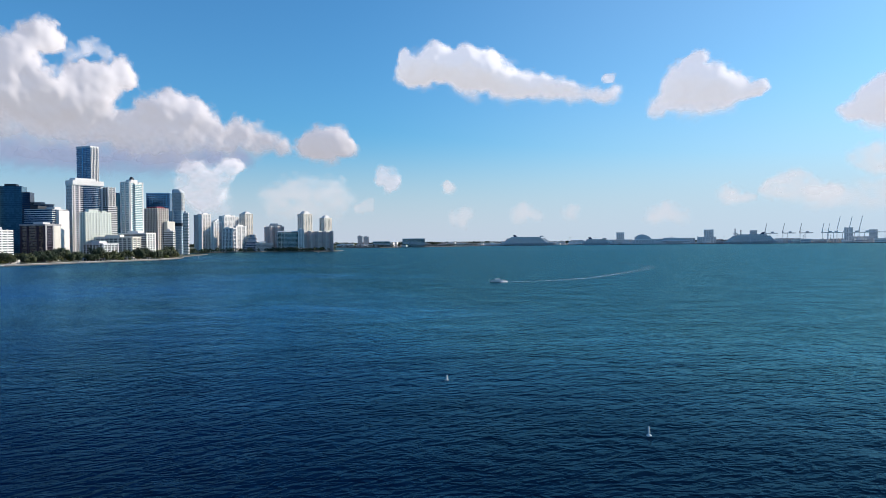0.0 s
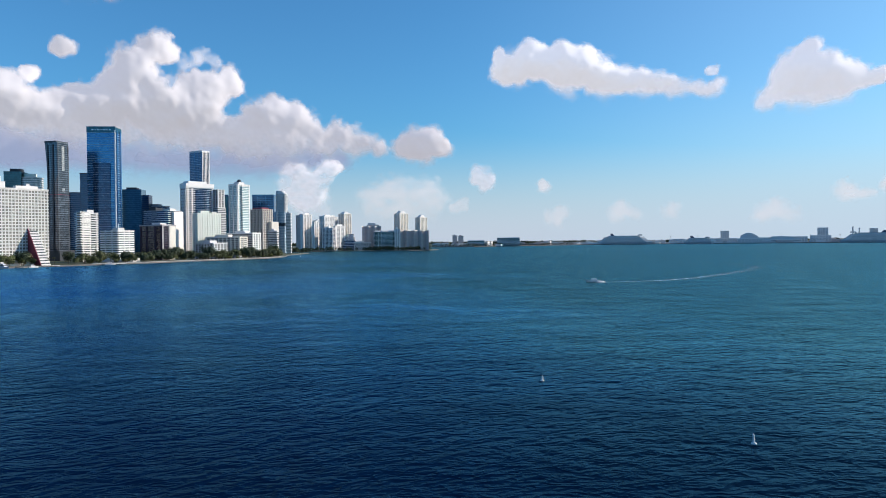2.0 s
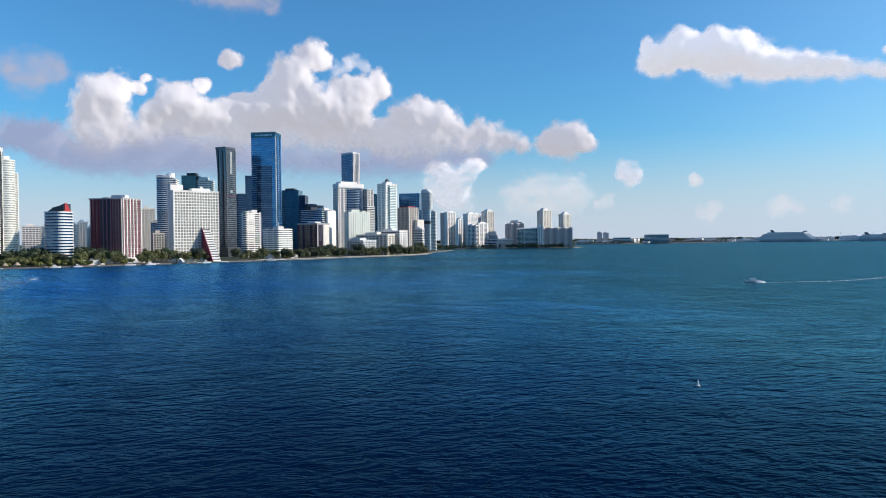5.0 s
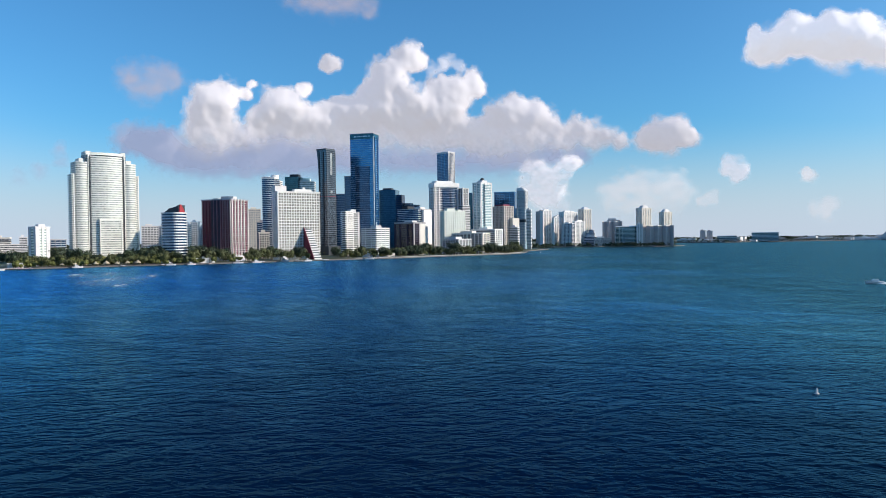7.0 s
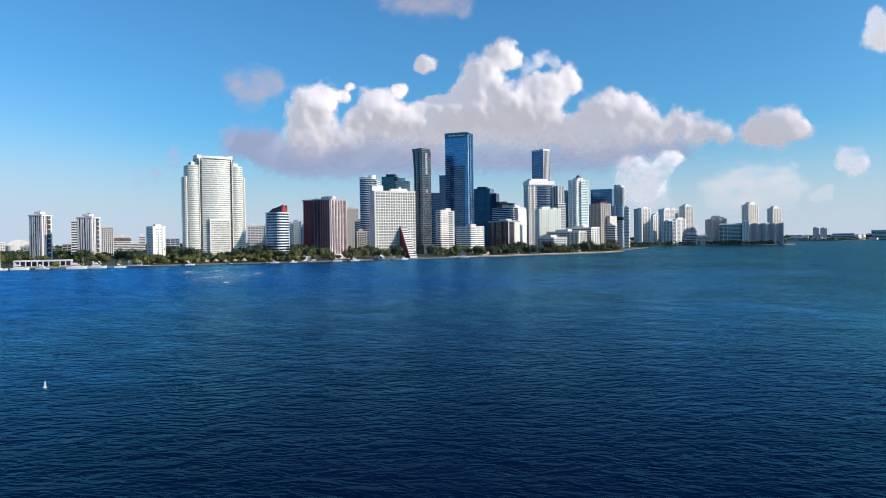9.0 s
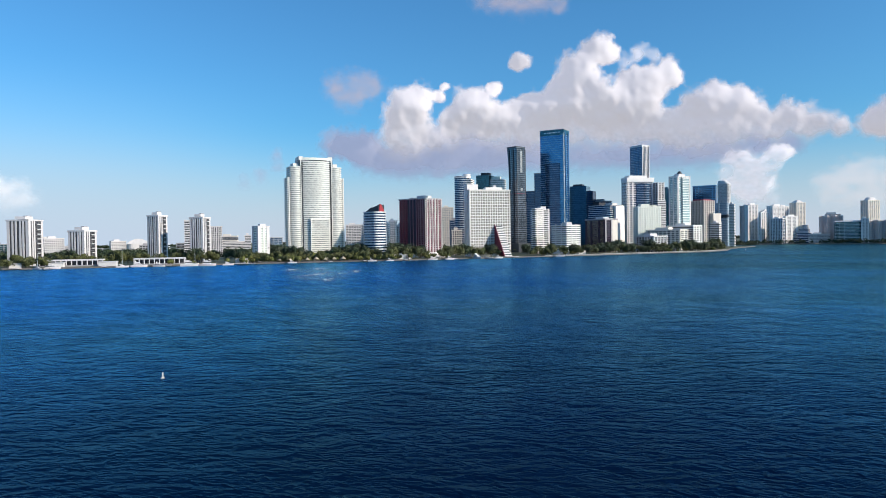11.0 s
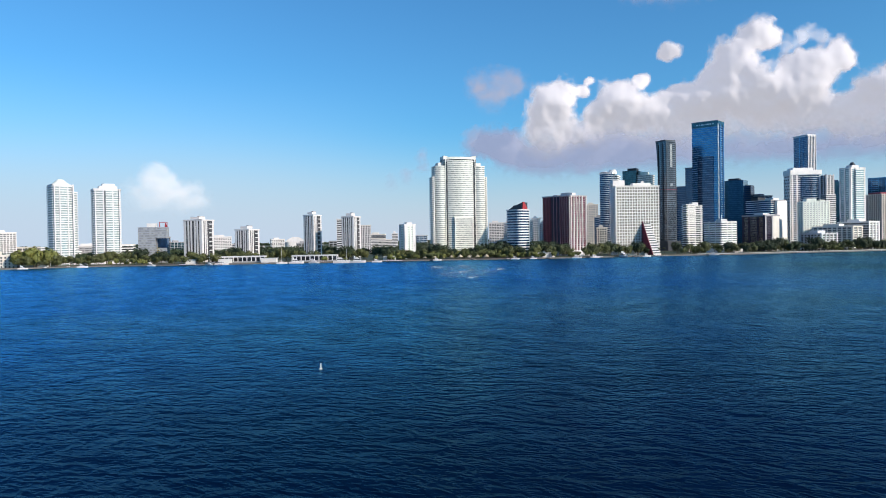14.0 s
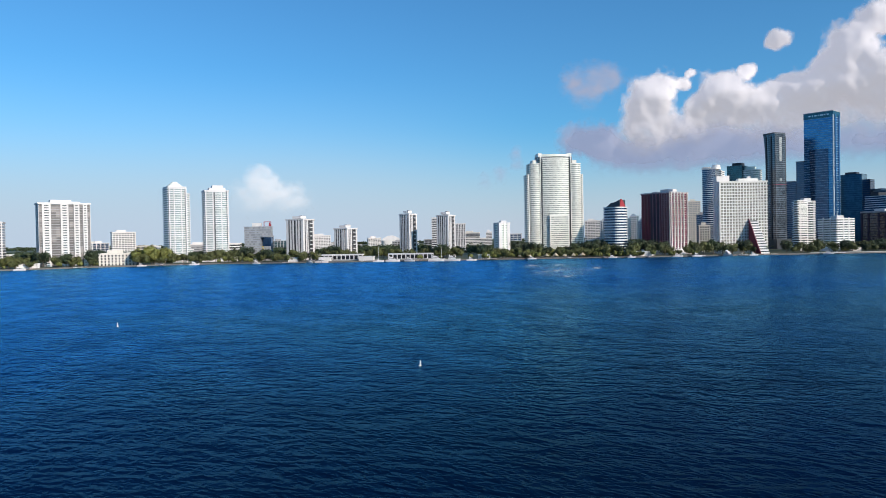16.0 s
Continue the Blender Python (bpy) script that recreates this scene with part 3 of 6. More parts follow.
def pier_tower(x, y, rz, w, d, h, floors, label):
    """White piers over dark window strips under an overhanging roof slab."""
    r = thing("condominium_tower", label, "apartment tower", x, y, 1.5, rz, "waterfront condominium towers")
    volume(r, rect(w, d), 0, h - 4, floors, G_DARK, DARKGREY, 0.25, 0.7)
    piers(r, w, d, 0, h - 3, BRIGHT, front=(-0.44, 0.44), width=w * 0.13, deep=0.55)
    piers(r, w, d, 0, h - 3, BRIGHT, front=(-0.24, -0.08, 0.12, 0.26), width=w * 0.085, deep=0.7)
    piers(r, w, d, 0, h - 3, BRIGHT, right=(-0.43, 0.43), width=d * 0.14, deep=0.55)
    piers(r, w, d, 0, h - 3, BRIGHT, right=(-0.24, -0.10), width=d * 0.08, deep=0.7)
    n = floors // 2
    for k in range(n):
        part("balcony", box_bm(1.3, d * 0.20, 1.1), BRIGHT, r, at=(w / 2 + 0.7, d * 0.19, 3 + k * (h - 6) / n))
    roofs(r, h - 4, ("roof_slab", 0, 0, w + 1.8, d + 1.8, 1.8, BRIGHT))
    roofs(r, h - 1.4, ("plant_room", -0.05 * w, 0, 0.5 * w, 0.5 * d, 3.2, WHITE), ("plant_room", 0.05 * w, 0.1 * d, 0.2 * w, 0.3 * d, 4.4, GREY))


pier_tower(-989, 304, 38, 28, 28, 60, 19, "white pier-fronted condominium tower under an overhanging roof")
pier_tower(-956, 360, 34, 22, 25, 46, 14, "shorter white pier-fronted condominium tower under an overhanging roof")
pier_tower(-916, 440, 26, 17, 18, 65, 21, "slender white pier-fronted condominium tower under an overhanging roof")
pier_tower(-857, 469, 31, 18, 19, 61, 20, "slender white pier-fronted condominium tower by the marina")
block("apartment_slab", "distant white apartment slab", -1535, 524, 79, 35, 26, 39, 11, G_GREY, BRIGHT, th=1.6, nf=10, category="apartment block")
block("apartment_slab", "distant pale apartment slab", -1676, 712, 75, 32, 26, 32, 9, G_GREY, WHITE, th=1.6, nf=8, category="apartment block")
block("apartment_slab", "white banded apartment slab behind the marina towers", -957, 505, 62, 9, 16, 59, 17, G_DARK, BRIGHT, th=1.5, category="apartment block", cap=False)
block("apartment_slab", "white pier-fronted slab behind the marina towers", -1138, 655, 60, 19, 20, 54, 16, G_GREY, BRIGHT, th=0.6, nf=7, category="apartment block", cap=False)
block("apartment_slab", "distant long white low block", -1465, 889, 59, 50, 20, 27, 7, G_GREY, WHITE, th=1.6, category="apartment block", cap=False)
block("apartment_slab", "distant small white tower", -1279, 808, 57, 12, 20, 40, 12, G_GREY, BRIGHT, th=1.6, category="apartment block")

# slim white tower
r = thing("apartment_tower", "slim blank-walled white tower by the water", "apartment tower", -805, 527, 1.5, -3)
volume(r, rect(12, 17), 0, 45, 14, G_PALE, PALEGREEN, 0.2, 1.8)
piers(r, 12, 17, 0, 46, BRIGHT, front=(-0.45, 0.45), right=(-0.36, 0.36), width=4.2, deep=0.9)
piers(r, 12, 17, 0, 46, PALEGREEN, right=(0.0,), width=2.5, deep=1.1)
roofs(r, 45, ("parapet", 0, 0, 13.6, 18.6, 1.6, BRIGHT), ("plant_room", 0, 1, 6, 8, 4.2, BRIGHT))

# the tall cream-white stepped tower
r = thing("apartment_tower", "tall stepped white tower with bowed balcony centre and crown", "apartment tower", -848, 648, 1.5, 67)
volume(r, rect(82, 20, 0, 2), 0, 118, 40, G_BALC, IVORY, 1.2, 1.3)
volume(r, bowed(15, 24, 3, -30, 0), 0, 134, 45, G_BALC, IVORY, 1.0, 1.4)
volume(r, bowed(15, 24, 3, 30, 0), 0, 134, 45, G_BALC, IVORY, 1.0, 1.4)
volume(r, rect(50, 24, 0, 0), 0, 144, 48, G_GREY, GREY, 0.2, 0.9)
volume(r, bowed(38, 26, 4, 0, -1), 0, 142, 48, G_BALC, IVORY, 0.9, 1.5)
volume(r, rect(27, 12, 3, -13), 0, 57, 19, G_BALC, IVORY, 0.9, 1.5)
part("crown", prism(bmesh.new(), rect(6, 22, -22, 0), 138, 149), IVORY, r)
part("crown", prism(bmesh.new(), rect(6, 22, 22, 0), 138, 149), IVORY, r)
part("crown", prism(bmesh.new(), bowed(40, 20, 4, 0, -1), 144, 147.5), PALEGREEN, r)
part("crown", box_bm(38, 6, 6), IVORY, r, at=(0, 8, 143))
for sx in (-1, 1):
    part("shoulder", box_bm(8, 18, 5), IVORY, r, at=(sx * 29, 0, 134))
    # dark strips set proud of the wall, painting the shade in its grooves
    part("dark_recess", box_bm(2.2, 2.0, 140), G_DARK, r, at=(sx * 21.3, -13.2, 0))
for k, top in ((-40.5, 118), (-22.6, 144), (22.6, 144), (40.5, 118)):
    part("pilaster", box_bm(1.4, 1.6, top), IVORY, r, at=(k, -13.4, 0))
for k in (-10.5, 16.5):
    part("pilaster", box_bm(1.2, 1.6, 57), IVORY, r, at=(k, -19.4, 0))
part("terrace", box_bm(29, 13, 1.6), IVORY, r, at=(3, -13, 57))
part("podium", box_bm(88, 40, 4), IVORY, r, at=(0, -6, 0))

block("apartment_slab", "distant white apartment slab behind trees", -1150, 983, 49, 33, 20, 59, 17, G_GREY, WHITE, th=1.5, nf=7, category="apartment block")
block("apartment_slab", "distant pale grey apartment slab", -985, 905, 46, 12, 20, 50, 14, G_GREY, GREY, th=1.5, category="apartment block", cap=False)

# striped rounded block with a red fin
r = thing("apartment_tower", "white and dark banded tower with a curved red roof fin", "apartment tower", -712, 644, 1.5, 5)
r.scale = (0.941, 0.941, 0.965)
volume(r, rounded(27, 24, 6), 0, 66, 18, G_NAVY, BRIGHT, 0.8, 1.7)
bm = bmesh.new()
prof = [(-12, 0), (13, 0), (13, 9.5), (8, 7.5), (2, 6.2), (-3, 5.5), (-7, 3)]
for yy in (-6, 6):
    bm.verts.ensure_lookup_table()
    [bm.verts.new((px, yy, pz)) for px, pz in prof]
bm.verts.ensure_lookup_table()
n = len(prof)
for i in range(n):
    bm.faces.new((bm.verts[i], bm.verts[(i + 1) % n], bm.verts[n + (i + 1) % n], bm.verts[n + i]))
bm.faces.new([bm.verts[i] for i in range(n)][::-1])
bm.faces.new([bm.verts[n + i] for i in range(n)])
part("roof_fin", bm, CHARCOAL, r, at=(0, 0, 66))
part("fin_end", prism(bmesh.new(), rect(1.0, 11), 0, 10.2, rect(1.0, 3, 0, -3)), REDBRIGHT, r, at=(13.6, 0, 66))

for az, far, w, h, glass, mat in ((46.9, 1290, 10, 57, G_SKY, WHITE), (46.35, 1340, 13, 62, G_HAZE, CHALK), (45.8, 1300, 9, 52, G_NAVY, WHITE), (48.6, 1360, 12, 55, G_HAZE, WHITE)):
    block("apartment_tower", "distant pale tower between the waterfront towers", -far * math.sin(radians(az)), far * math.cos(radians(az)), 30, w, 12, h, int(h / 3.4), glass, mat, th=1.3, nf=4, pw=1.0, group="distant pale towers")

# dark red tower
r = thing("apartment_tower", "dark red apartment tower with grey-white piers and balconies", "apartment tower", -708, 729, 1.5, 5)
volume(r, rect(48, 35), 0, 82, 26, G_RED, REDWALL, 0.9, 1.25)
piers(r, 48, 35, 0, 83, REDWALL, front=(-0.47, -0.36, -0.25), width=1.0, deep=1.5)
piers(r, 48, 35, 0, 83, PURPLE, front=(-0.14, -0.03, 0.09), width=3.2, deep=1.4)
piers(r, 48, 35, 0, 83, ROSE, front=(-0.085, 0.03, 0.15), width=0.8, deep=1.9)
piers(r, 48, 35, 0, 83, TAN, front=(0.49,), width=1.2, deep=1.9)
piers(r, 48, 35, 0, 83, ROSE, front=(0.22, 0.31, 0.40), width=0.7, deep=1.5)
piers(r, 48, 35, 0, 83, WHITE, right=(-0.48, -0.30, -0.12, 0.06, 0.24, 0.48), width=1.2, deep=1.9)
for k in range(26):
    part("balcony", box_bm(13.6, 1.2, 0.6), ROSE, r, at=(16.6, -18.2, 2.3 + 3.15 * k))
    part("balcony", box_bm(1.2, 33, 0.6), TAN, r, at=(24.7, 0, 2.3 + 3.15 * k))
roofs(r, 82, ("parapet", 0, 0, 50.5, 37.5, 1.6, SILVER), ("plant_room", 4, 4, 16, 14, 6, SILVER), ("plant_room", 18, -6, 8, 8, 5, WHITE), ("plant_room", -16, 4, 8, 8, 4, GREY))
part("podium", box_bm(70, 44, 7), WHITE, r, at=(2, -6, 0))

block("apartment_tower", "cream tower behind the dark red one", -983, 1095, 42, 24, 22, 91, 26, G_HAZE, PALECREAM, th=1.4, nf=6)
block("office_block", "dark blue glass block between towers", -840, 960, 42, 26, 20, 60, 17, G_NAVY, GREY, th=0.5, category="office block")
block("apartment_slab", "small tan and white block between towers", -731, 834, 41, 15, 15, 40, 11, G_GREY, CREAM, th=1.2, nf=5, category="apartment block")

# tall banded tower behind the white grid block
r = thing("apartment_tower", "tall blue-grey banded balcony tower with white crown", "apartment tower", -807, 937, 1.5, 28)
volume(r, bowed(20, 24, 3), 0, 131, 42, G_NAVY, WHITE, 1.0, 0.8)
volume(r, rect(11, 24, 13, 1), 0, 128, 41, G_GREY, CHALK, 1.0, 1.6)
roofs(r, 131, ("parapet", 0, 0, 22, 26, 2, WHITE))
part("crown", prism(bmesh.new(), rounded(15, 16, 6, 8, 2), 131, 138, rounded(11, 13, 5, 9, 2)), CHALK, r)
volume(r, rounded(12, 14, 5, -5, 0), 131, 135, 2, G_NAVY, WHITE, 0.6, 0.8)
r = thing("office_tower", "blue-green glass tower with a stepped crown", "office tower", -849, 1070, 1.5, 20)
volume(r, rect(26, 30, -10), 0, 146, 40, G_TEAL, CHARCOAL, 0.15, 0.5)
volume(r, rounded(28, 30, 8, 15), 0, 137, 38, G_PALE, WHITE, 0.8, 1.2)
roofs(r, 146, ("plant_room", -8, 0, 16, 16, 5, CHARCOAL))
part("crown", prism(bmesh.new(), rounded(18, 18, 6, 12), 137, 143), PALEGREEN, r)

# white grid block with the stepped red wing
r = thing("apartment_block", "white grid-fronted slab block with a stepped red-sided wing", "apartment block", -639, 797, 1.5, 62)
W, D, HH = 63, 18, 94
volume(r, rect(W, D), 0, HH, 24, G_CURTAIN, WARMWHITE, 0.5, 1.25)
piers(r, W, D, 0, HH, WARMWHITE, front=spread(17, 0.485), width=1.05, deep=0.7)
piers(r, W, D, 0, HH, WARMWHITE, left=spread(5, 0.46), width=2.2, deep=0.9)
roofs(r, HH, ("parapet", 0, 0, W + 2, D + 2, 1.2, WARMWHITE), ("plant_room", -24, 3, 17, 10, 9, WHITE), ("plant_room", 10, 3, 26, 8, 5, WARMWHITE), ("plant_room", 12, 3, 4, 4, 8, WHITE))
for k in range(13):
    reach = 33 * (1 - k / 13)
    part("wing_terrace", box_bm(11, reach, 1.9), WARMWHITE, r, at=(12.6, -D / 2 - reach / 2, 3.3 * k))
    part("wing_window", box_bm(9.6, max(reach - 1.6, 0.8), 1.4), G_GREY, r, at=(12.6, -D / 2 - max(reach - 1.6, 0.8) / 2, 3.3 * k + 1.9))
bm = bmesh.new()
prof = [(-D / 2 - 33.6, 0), (-D / 2, 0), (-D / 2, 46.5)]
for xx in (6.2, 6.95):
    [bm.verts.new((xx, py, pz)) for py, pz in prof]
bm.verts.ensure_lookup_table()
for i in range(3):
    bm.faces.new((bm.verts[i], bm.verts[3 + i], bm.verts[3 + (i + 1) % 3], bm.verts[(i + 1) % 3]))
bm.faces.new([bm.verts[i] for i in (0, 1, 2)])
bm.faces.new([bm.verts[i] for i in (5, 4, 3)])
part("red_side_wall", bm, REDWALL, r)
part("podium", box_bm(50, 12, 5), WARMWHITE, r, at=(-10, -18, 0))

# dark waisted tower
G_SMOKE = glazing("smoked_blue_glass", (0.012, 0.018, 0.03), (0.11, 0.14, 0.18), rough=0.1, metal=0.5, share=0.4)
r = thing("apartment_tower", "dark glass tower with a waisted, leaning outline", "apartment tower", -744, 1013, 1.5, -8)
for z0, z1, lean, wide in ((0, 60, 1.4, 20), (60, 98, 1.4, 20), (98, 103, 1.2, 20.5)):
    volume(r, rect(wide, 22, lean), z0, z1, max(1, int((z1 - z0) / 3.3)), G_SMOKE, SLATE if z0 < 98 else REDWALL, 0.5, 0.5 if z0 < 98 else 0.7)
for k in range(24):
    z0 = 103 + k * 3.35
    lean = 1.2 + 0.6 * math.sin(math.pi * k / 24) - 2.0 * (k / 23) ** 2
    wide = 20.5 - 0.8 * math.sin(math.pi * k / 24) + 2.6 * (k / 23) ** 2
    part("window_band", box_bm(wide, 22, 3.35), G_SMOKE, r, at=(lean, 0, z0))
    part("floor_slab", box_bm(wide + 1.2, 22.6, 0.5), SLATE, r, at=(lean, 0, z0 + 3.0))
part("roof_frame", box_bm(22.5, 23, 2.4), CHARCOAL, r, at=(-1.2, 0, 183.3))
piers(r, 22, 22, 2, 180, CHARCOAL, front=(-0.3, 0.16), width=1.6, deep=1.2)
piers(r, 22, 22, 2, 180, CHARCOAL, right=(-0.46, 0.46), width=1.6, deep=0.9)
piers(r, 22, 22, 108, 178, G_SILVER, right=(0.0,), width=5.0, deep=0.7)
part("podium", box_bm(34, 30, 16), CHARCOAL, r)

block("office_tower", "grey banded glass office tower", -872, 1240, 35, 26, 25, 124, 34, G_NAVY, GREY, th=0.8, category="office tower", cap=False)
block("office_tower", "slim dark glass office tower", -852, 1243, 34, 22, 25, 160, 45, G_NAVY, CHARCOAL, th=0.6, category="office tower", cap=False)

# the tallest blue glass tower
r = thing("office_tower", "very tall blue curtain-glass tower with a sign under its roof", "office tower", -719, 1097, 1.5, 12)
volume(r, rect(45, 28), 0, 210, 54, G_BLUE, SILVER, 0.2, 0.5)
volume(r, rect(27, 2, 1, -14.4), 0, 160, 41, G_NAVY, SILVER, 0.12, 0.45)
# white corner strips paint the bright highlight down the tower's right edge
piers(r, 45, 28, 0, 214, STEEL, right=(-0.48,), width=1.2, deep=0.9)
piers(r, 45, 28, 0, 214, STEEL, front=(0.49,), width=0.9, deep=0.8)
piers(r, 45, 28, 0, 214, G_BLUE, right=(-0.25, 0.25), width=2.4, deep=1.6)
crown = part("crown", box_bm(45.6, 28.6, 9), G_TEAL, r, at=(0, 0, 210))
part("parapet", box_bm(46.2, 29.2, 1.2), GREY, r, at=(0, 0, 219))
SIGNW = paint("white_sign_letters", (0.8, 0.8, 0.8))
for k, wd in enumerate((3.4, 1.6, 4.2, 2.0, 5.0, 2.6, 3.0)):
    part("sign_bar", box_bm(wd, 0.5, 2.2), SIGNW, crown, "white sign bar", at=(-13 + 4.6 * k, -14.5, 3.6))
part("podium", box_bm(60, 44, 26), G_NAVY, r)

r = thing("apartment_tower", "white balconied tower of stacked square bays", "apartment tower", -647, 942, 1.5, -21)
volume(r, rect(14, 24), 0, 70, 21, G_DARK, CHALK, 1.2, 1.3)
volume(r, rect(8, 14, 4, -8), 0, 72, 21, G_DARK, CHALK, 1.0, 1.3)
piers(r, 14, 24, 0, 71, BRIGHT, right=(-0.45, 0.0, 0.45), width=2, deep=1.4)
roofs(r, 70, ("plant_room", 0, 3, 9, 10, 5, BRIGHT))
r = thing("apartment_block", "white balcony-banded block standing over the water", "apartment block", -587, 922, 1.5, -21)
volume(r, rounded(36, 26, 3), 0, 44, 14, G_GREY, CHALK, 1.5, 1.7)
piers(r, 36, 26, 0, 45, BRIGHT, front=(-0.2, 0.2), right=(-0.1, 0.2), width=1.2, deep=1.3)
roofs(r, 44, ("plant_room", 0, 2, 12, 10, 4, BRIGHT))
part("mast", box_bm(0.5, 0.5, 6), STEEL, r, at=(0, 2, 48))
part("podium", box_bm(52, 34, 5), WHITE, r)
r = thing("office_tower", "dark teal glass office tower", "office tower", -735, 1209, 1.5, 15)
volume(r, rect(34, 30), 0, 124, 34, G_DEEP, G_NAVY, 0.1, 0.6)
volume(r, rect(14, 24, 22), 0, 114, 31, G_NAVY, CHARCOAL, 0.1, 0.8)
roofs(r, 124, ("plant_room", -2, 0, 18, 16, 4, CHARCOAL))
r = thing("office_block", "dark brown-purple glass block with beige end wall", "office block", -587, 1030, 1.5, -10)
volume(r, rect(40, 31), 0, 52, 14, G_PLUM, PURPLE, 0.4, 0.9)
piers(r, 40, 31, 0, 54, PURPLE, front=(-0.48, -0.2, 0.2, 0.48), width=3, deep=1.0)
piers(r, 40, 31, 0, 54, GREY, right=(-0.47, 0.0), width=3, deep=1.2)
piers(r, 40, 31, 0, 53, CREAM, right=(0.26,), width=14, deep=1.0)
roofs(r, 52, ("parapet", 0, 0, 42, 33, 2.4, GREY), ("plant_room", 2, 0, 16, 14, 5, BRIGHT))
r = thing("apartment_tower", "grey-blue banded tower with a plain white end slab", "apartment tower", -651, 1159, 1.5, -10)
volume(r, rect(49, 35), 0, 82, 24, G_NAVY, WHITE, 0.8, 0.9)
part("end_slab", box_bm(5, 24, 80), CHALK, r, at=(27.4, 4, 0))
roofs(r, 82, ("plant_room", -14, 0, 14, 20, 6, CHARCOAL), ("plant_room", 10, 4, 16, 14, 4, WHITE))
block("office_tower", "dark glass office block behind", -700, 1230, -10, 34, 20, 95, 26, G_NAVY, GREY, th=0.8, category="office tower")

# ---------- towers of the inner bay ----------
r = thing("office_tower", "very tall blue glass tower with white balconied side", "office tower", -772, 1538, 1.5, -21)
volume(r, rect(40, 22), 0, 232, 60, G_NAVY, SILVER, 0.15, 0.35)
piers(r, 40, 22, 0, 234, WHITE, right=spread(6, 0.45), width=1.5, deep=1.2)
piers(r, 40, 22, 0, 234, G_BLUE, front=(-0.05, 0.2), width=1.2, deep=0.8)
roofs(r, 232, ("crown", 0, 0, 41, 23, 4, SILVER))
r = thing("apartment_tower", "broad white tower with a patterned wall and dark curved glass", "apartment tower", -633, 1250, 1.5, -35)
volume(r, rect(21, 52), 0, 128, 38, G_NAVY, CHALK, 0.5, 1.2)
curve = [(6, -12)] + [(10.5 + 6.5 * math.sin(math.pi * k / 10), -12 + 3.7 * k) for k in range(1, 10)] + [(6, 25)]
volume(r, curve, 2, 124, 37, G_NAVY, SILVER, 0.35, 0.42)
piers(r, 21, 52, 0, 128, CHALK, right=(-0.46, -0.30, 0.48), width=2.4, deep=0.9)
part("patterned_wall", box_bm(21, 1.4, 130), CHALK, r, at=(0, -27.6, 0))
for k in range(22):
    for j in range(3):
        part("wall_opening", box_bm(2.6, 0.5, 2.4), G_DARK, r, at=(-6.5 + 6.5 * j + (k % 2) * 1.6, -28.4, 6 + 5.6 * k))
roofs(r, 128, ("crown", 0, 0, 25, 56, 8, CHALK), ("crown", 0, -4, 20, 36, 12, CHALK))
r = thing("apartment_tower", "white ribbed tower with a stepped top", "apartment tower", -602, 1274, 1.5, -21)
volume(r, rect(13, 16), 0, 126, 38, G_GREY, WHITE, 0.5, 0.7)
piers(r, 13, 16, 0, 127, BRIGHT, front=(-0.45, 0, 0.45), right=(-0.45, 0, 0.45), width=1.8, deep=1.1)
volume(r, rect(16, 20, 0, 0), 0, 92, 28, G_GREY, BRIGHT, 0.5, 1.3)
r = thing("apartment_tower", "pale green-white tower with dense windows", "apartment tower", -568, 1155, 1.5, -35)
volume(r, rect(16, 43), 0, 76, 23, G_HAZE, PALEGREEN, 0.5, 1.7)
piers(r, 16, 43, 0, 77, PALEGREEN, front=(-0.45, 0, 0.45), right=spread(10, 0.48), width=1.7, deep=1.0)
roofs(r, 76, ("plant_room", 0, -6, 10, 16, 5, PALEGREEN), ("plant_room", 0, 12, 10, 8, 3, PALEGREEN))
block("office_tower", "teal glass office tower behind", -674, 1468, 25, 24, 30, 127, 36, G_TEAL, G_NAVY, over=0.1, th=0.8, category="office tower")
r = thing("apartment_tower", "tall pale tower with blue-green glass bays and a domed cap", "apartment tower", -543, 1234, 1.5, -21)
volume(r, rect(21, 30), 0, 130, 42, G_AQUA, CHALK, 0.4, 0.75)
piers(r, 21, 30, 0, 132, CHALK, front=(-0.46, 0.0, 0.46), right=(-0.46, -0.16, 0.16, 0.46), width=1.7, deep=1.3)
volume(r, rect(7, 16, 10, 2), 0, 128, 42, G_AQUA, CHALK, 0.9, 0.9)
roofs(r, 130, ("parapet", 0, 0, 22, 31, 2, WHITE), ("plant_room", 0, 0, 12, 14, 6, BRIGHT))
part("dome", prism(bmesh.new(), rounded(9, 9, 3), 136, 141, rounded(4, 4, 1.5)), CHARCOAL, r)
block("office_tower", "dark blue curtain-glass office tower with thin ribs", -602, 1500, 10, 47, 24, 131, 34, G_NAVY, G_BLUE, over=0.1, th=0.8, nf=9, pw=0.7, category="office tower", cap=False)
r = thing("apartment_tower", "tan ribbed tower with a red roof band", "apartment tower", -542, 1336, 1.5, -21)
volume(r, rect(31, 28), 0, 90, 27, G_GREY, TAN, 0.5, 1.0)
piers(r, 31, 28, 0, 91, TAN, front=spread(9, 0.48), right=spread(6, 0.48), width=1.5, deep=1.0)
part("roof_band", box_bm(24, 20, 4), REDWALL, r, at=(-4, 2, 90))
part("roof_band", box_bm(10, 20, 3), REDBRIGHT, r, at=(10, 2, 88))
part("lower_wing", box_bm(12, 20, 66), CREAM, r, at=(18, 12, 0))
block("apartment_slab", "white end block beside the tan tower", -501, 1294, 5, 15, 15, 48, 14, G_GREY, BRIGHT, th=1.5, category="apartment block")
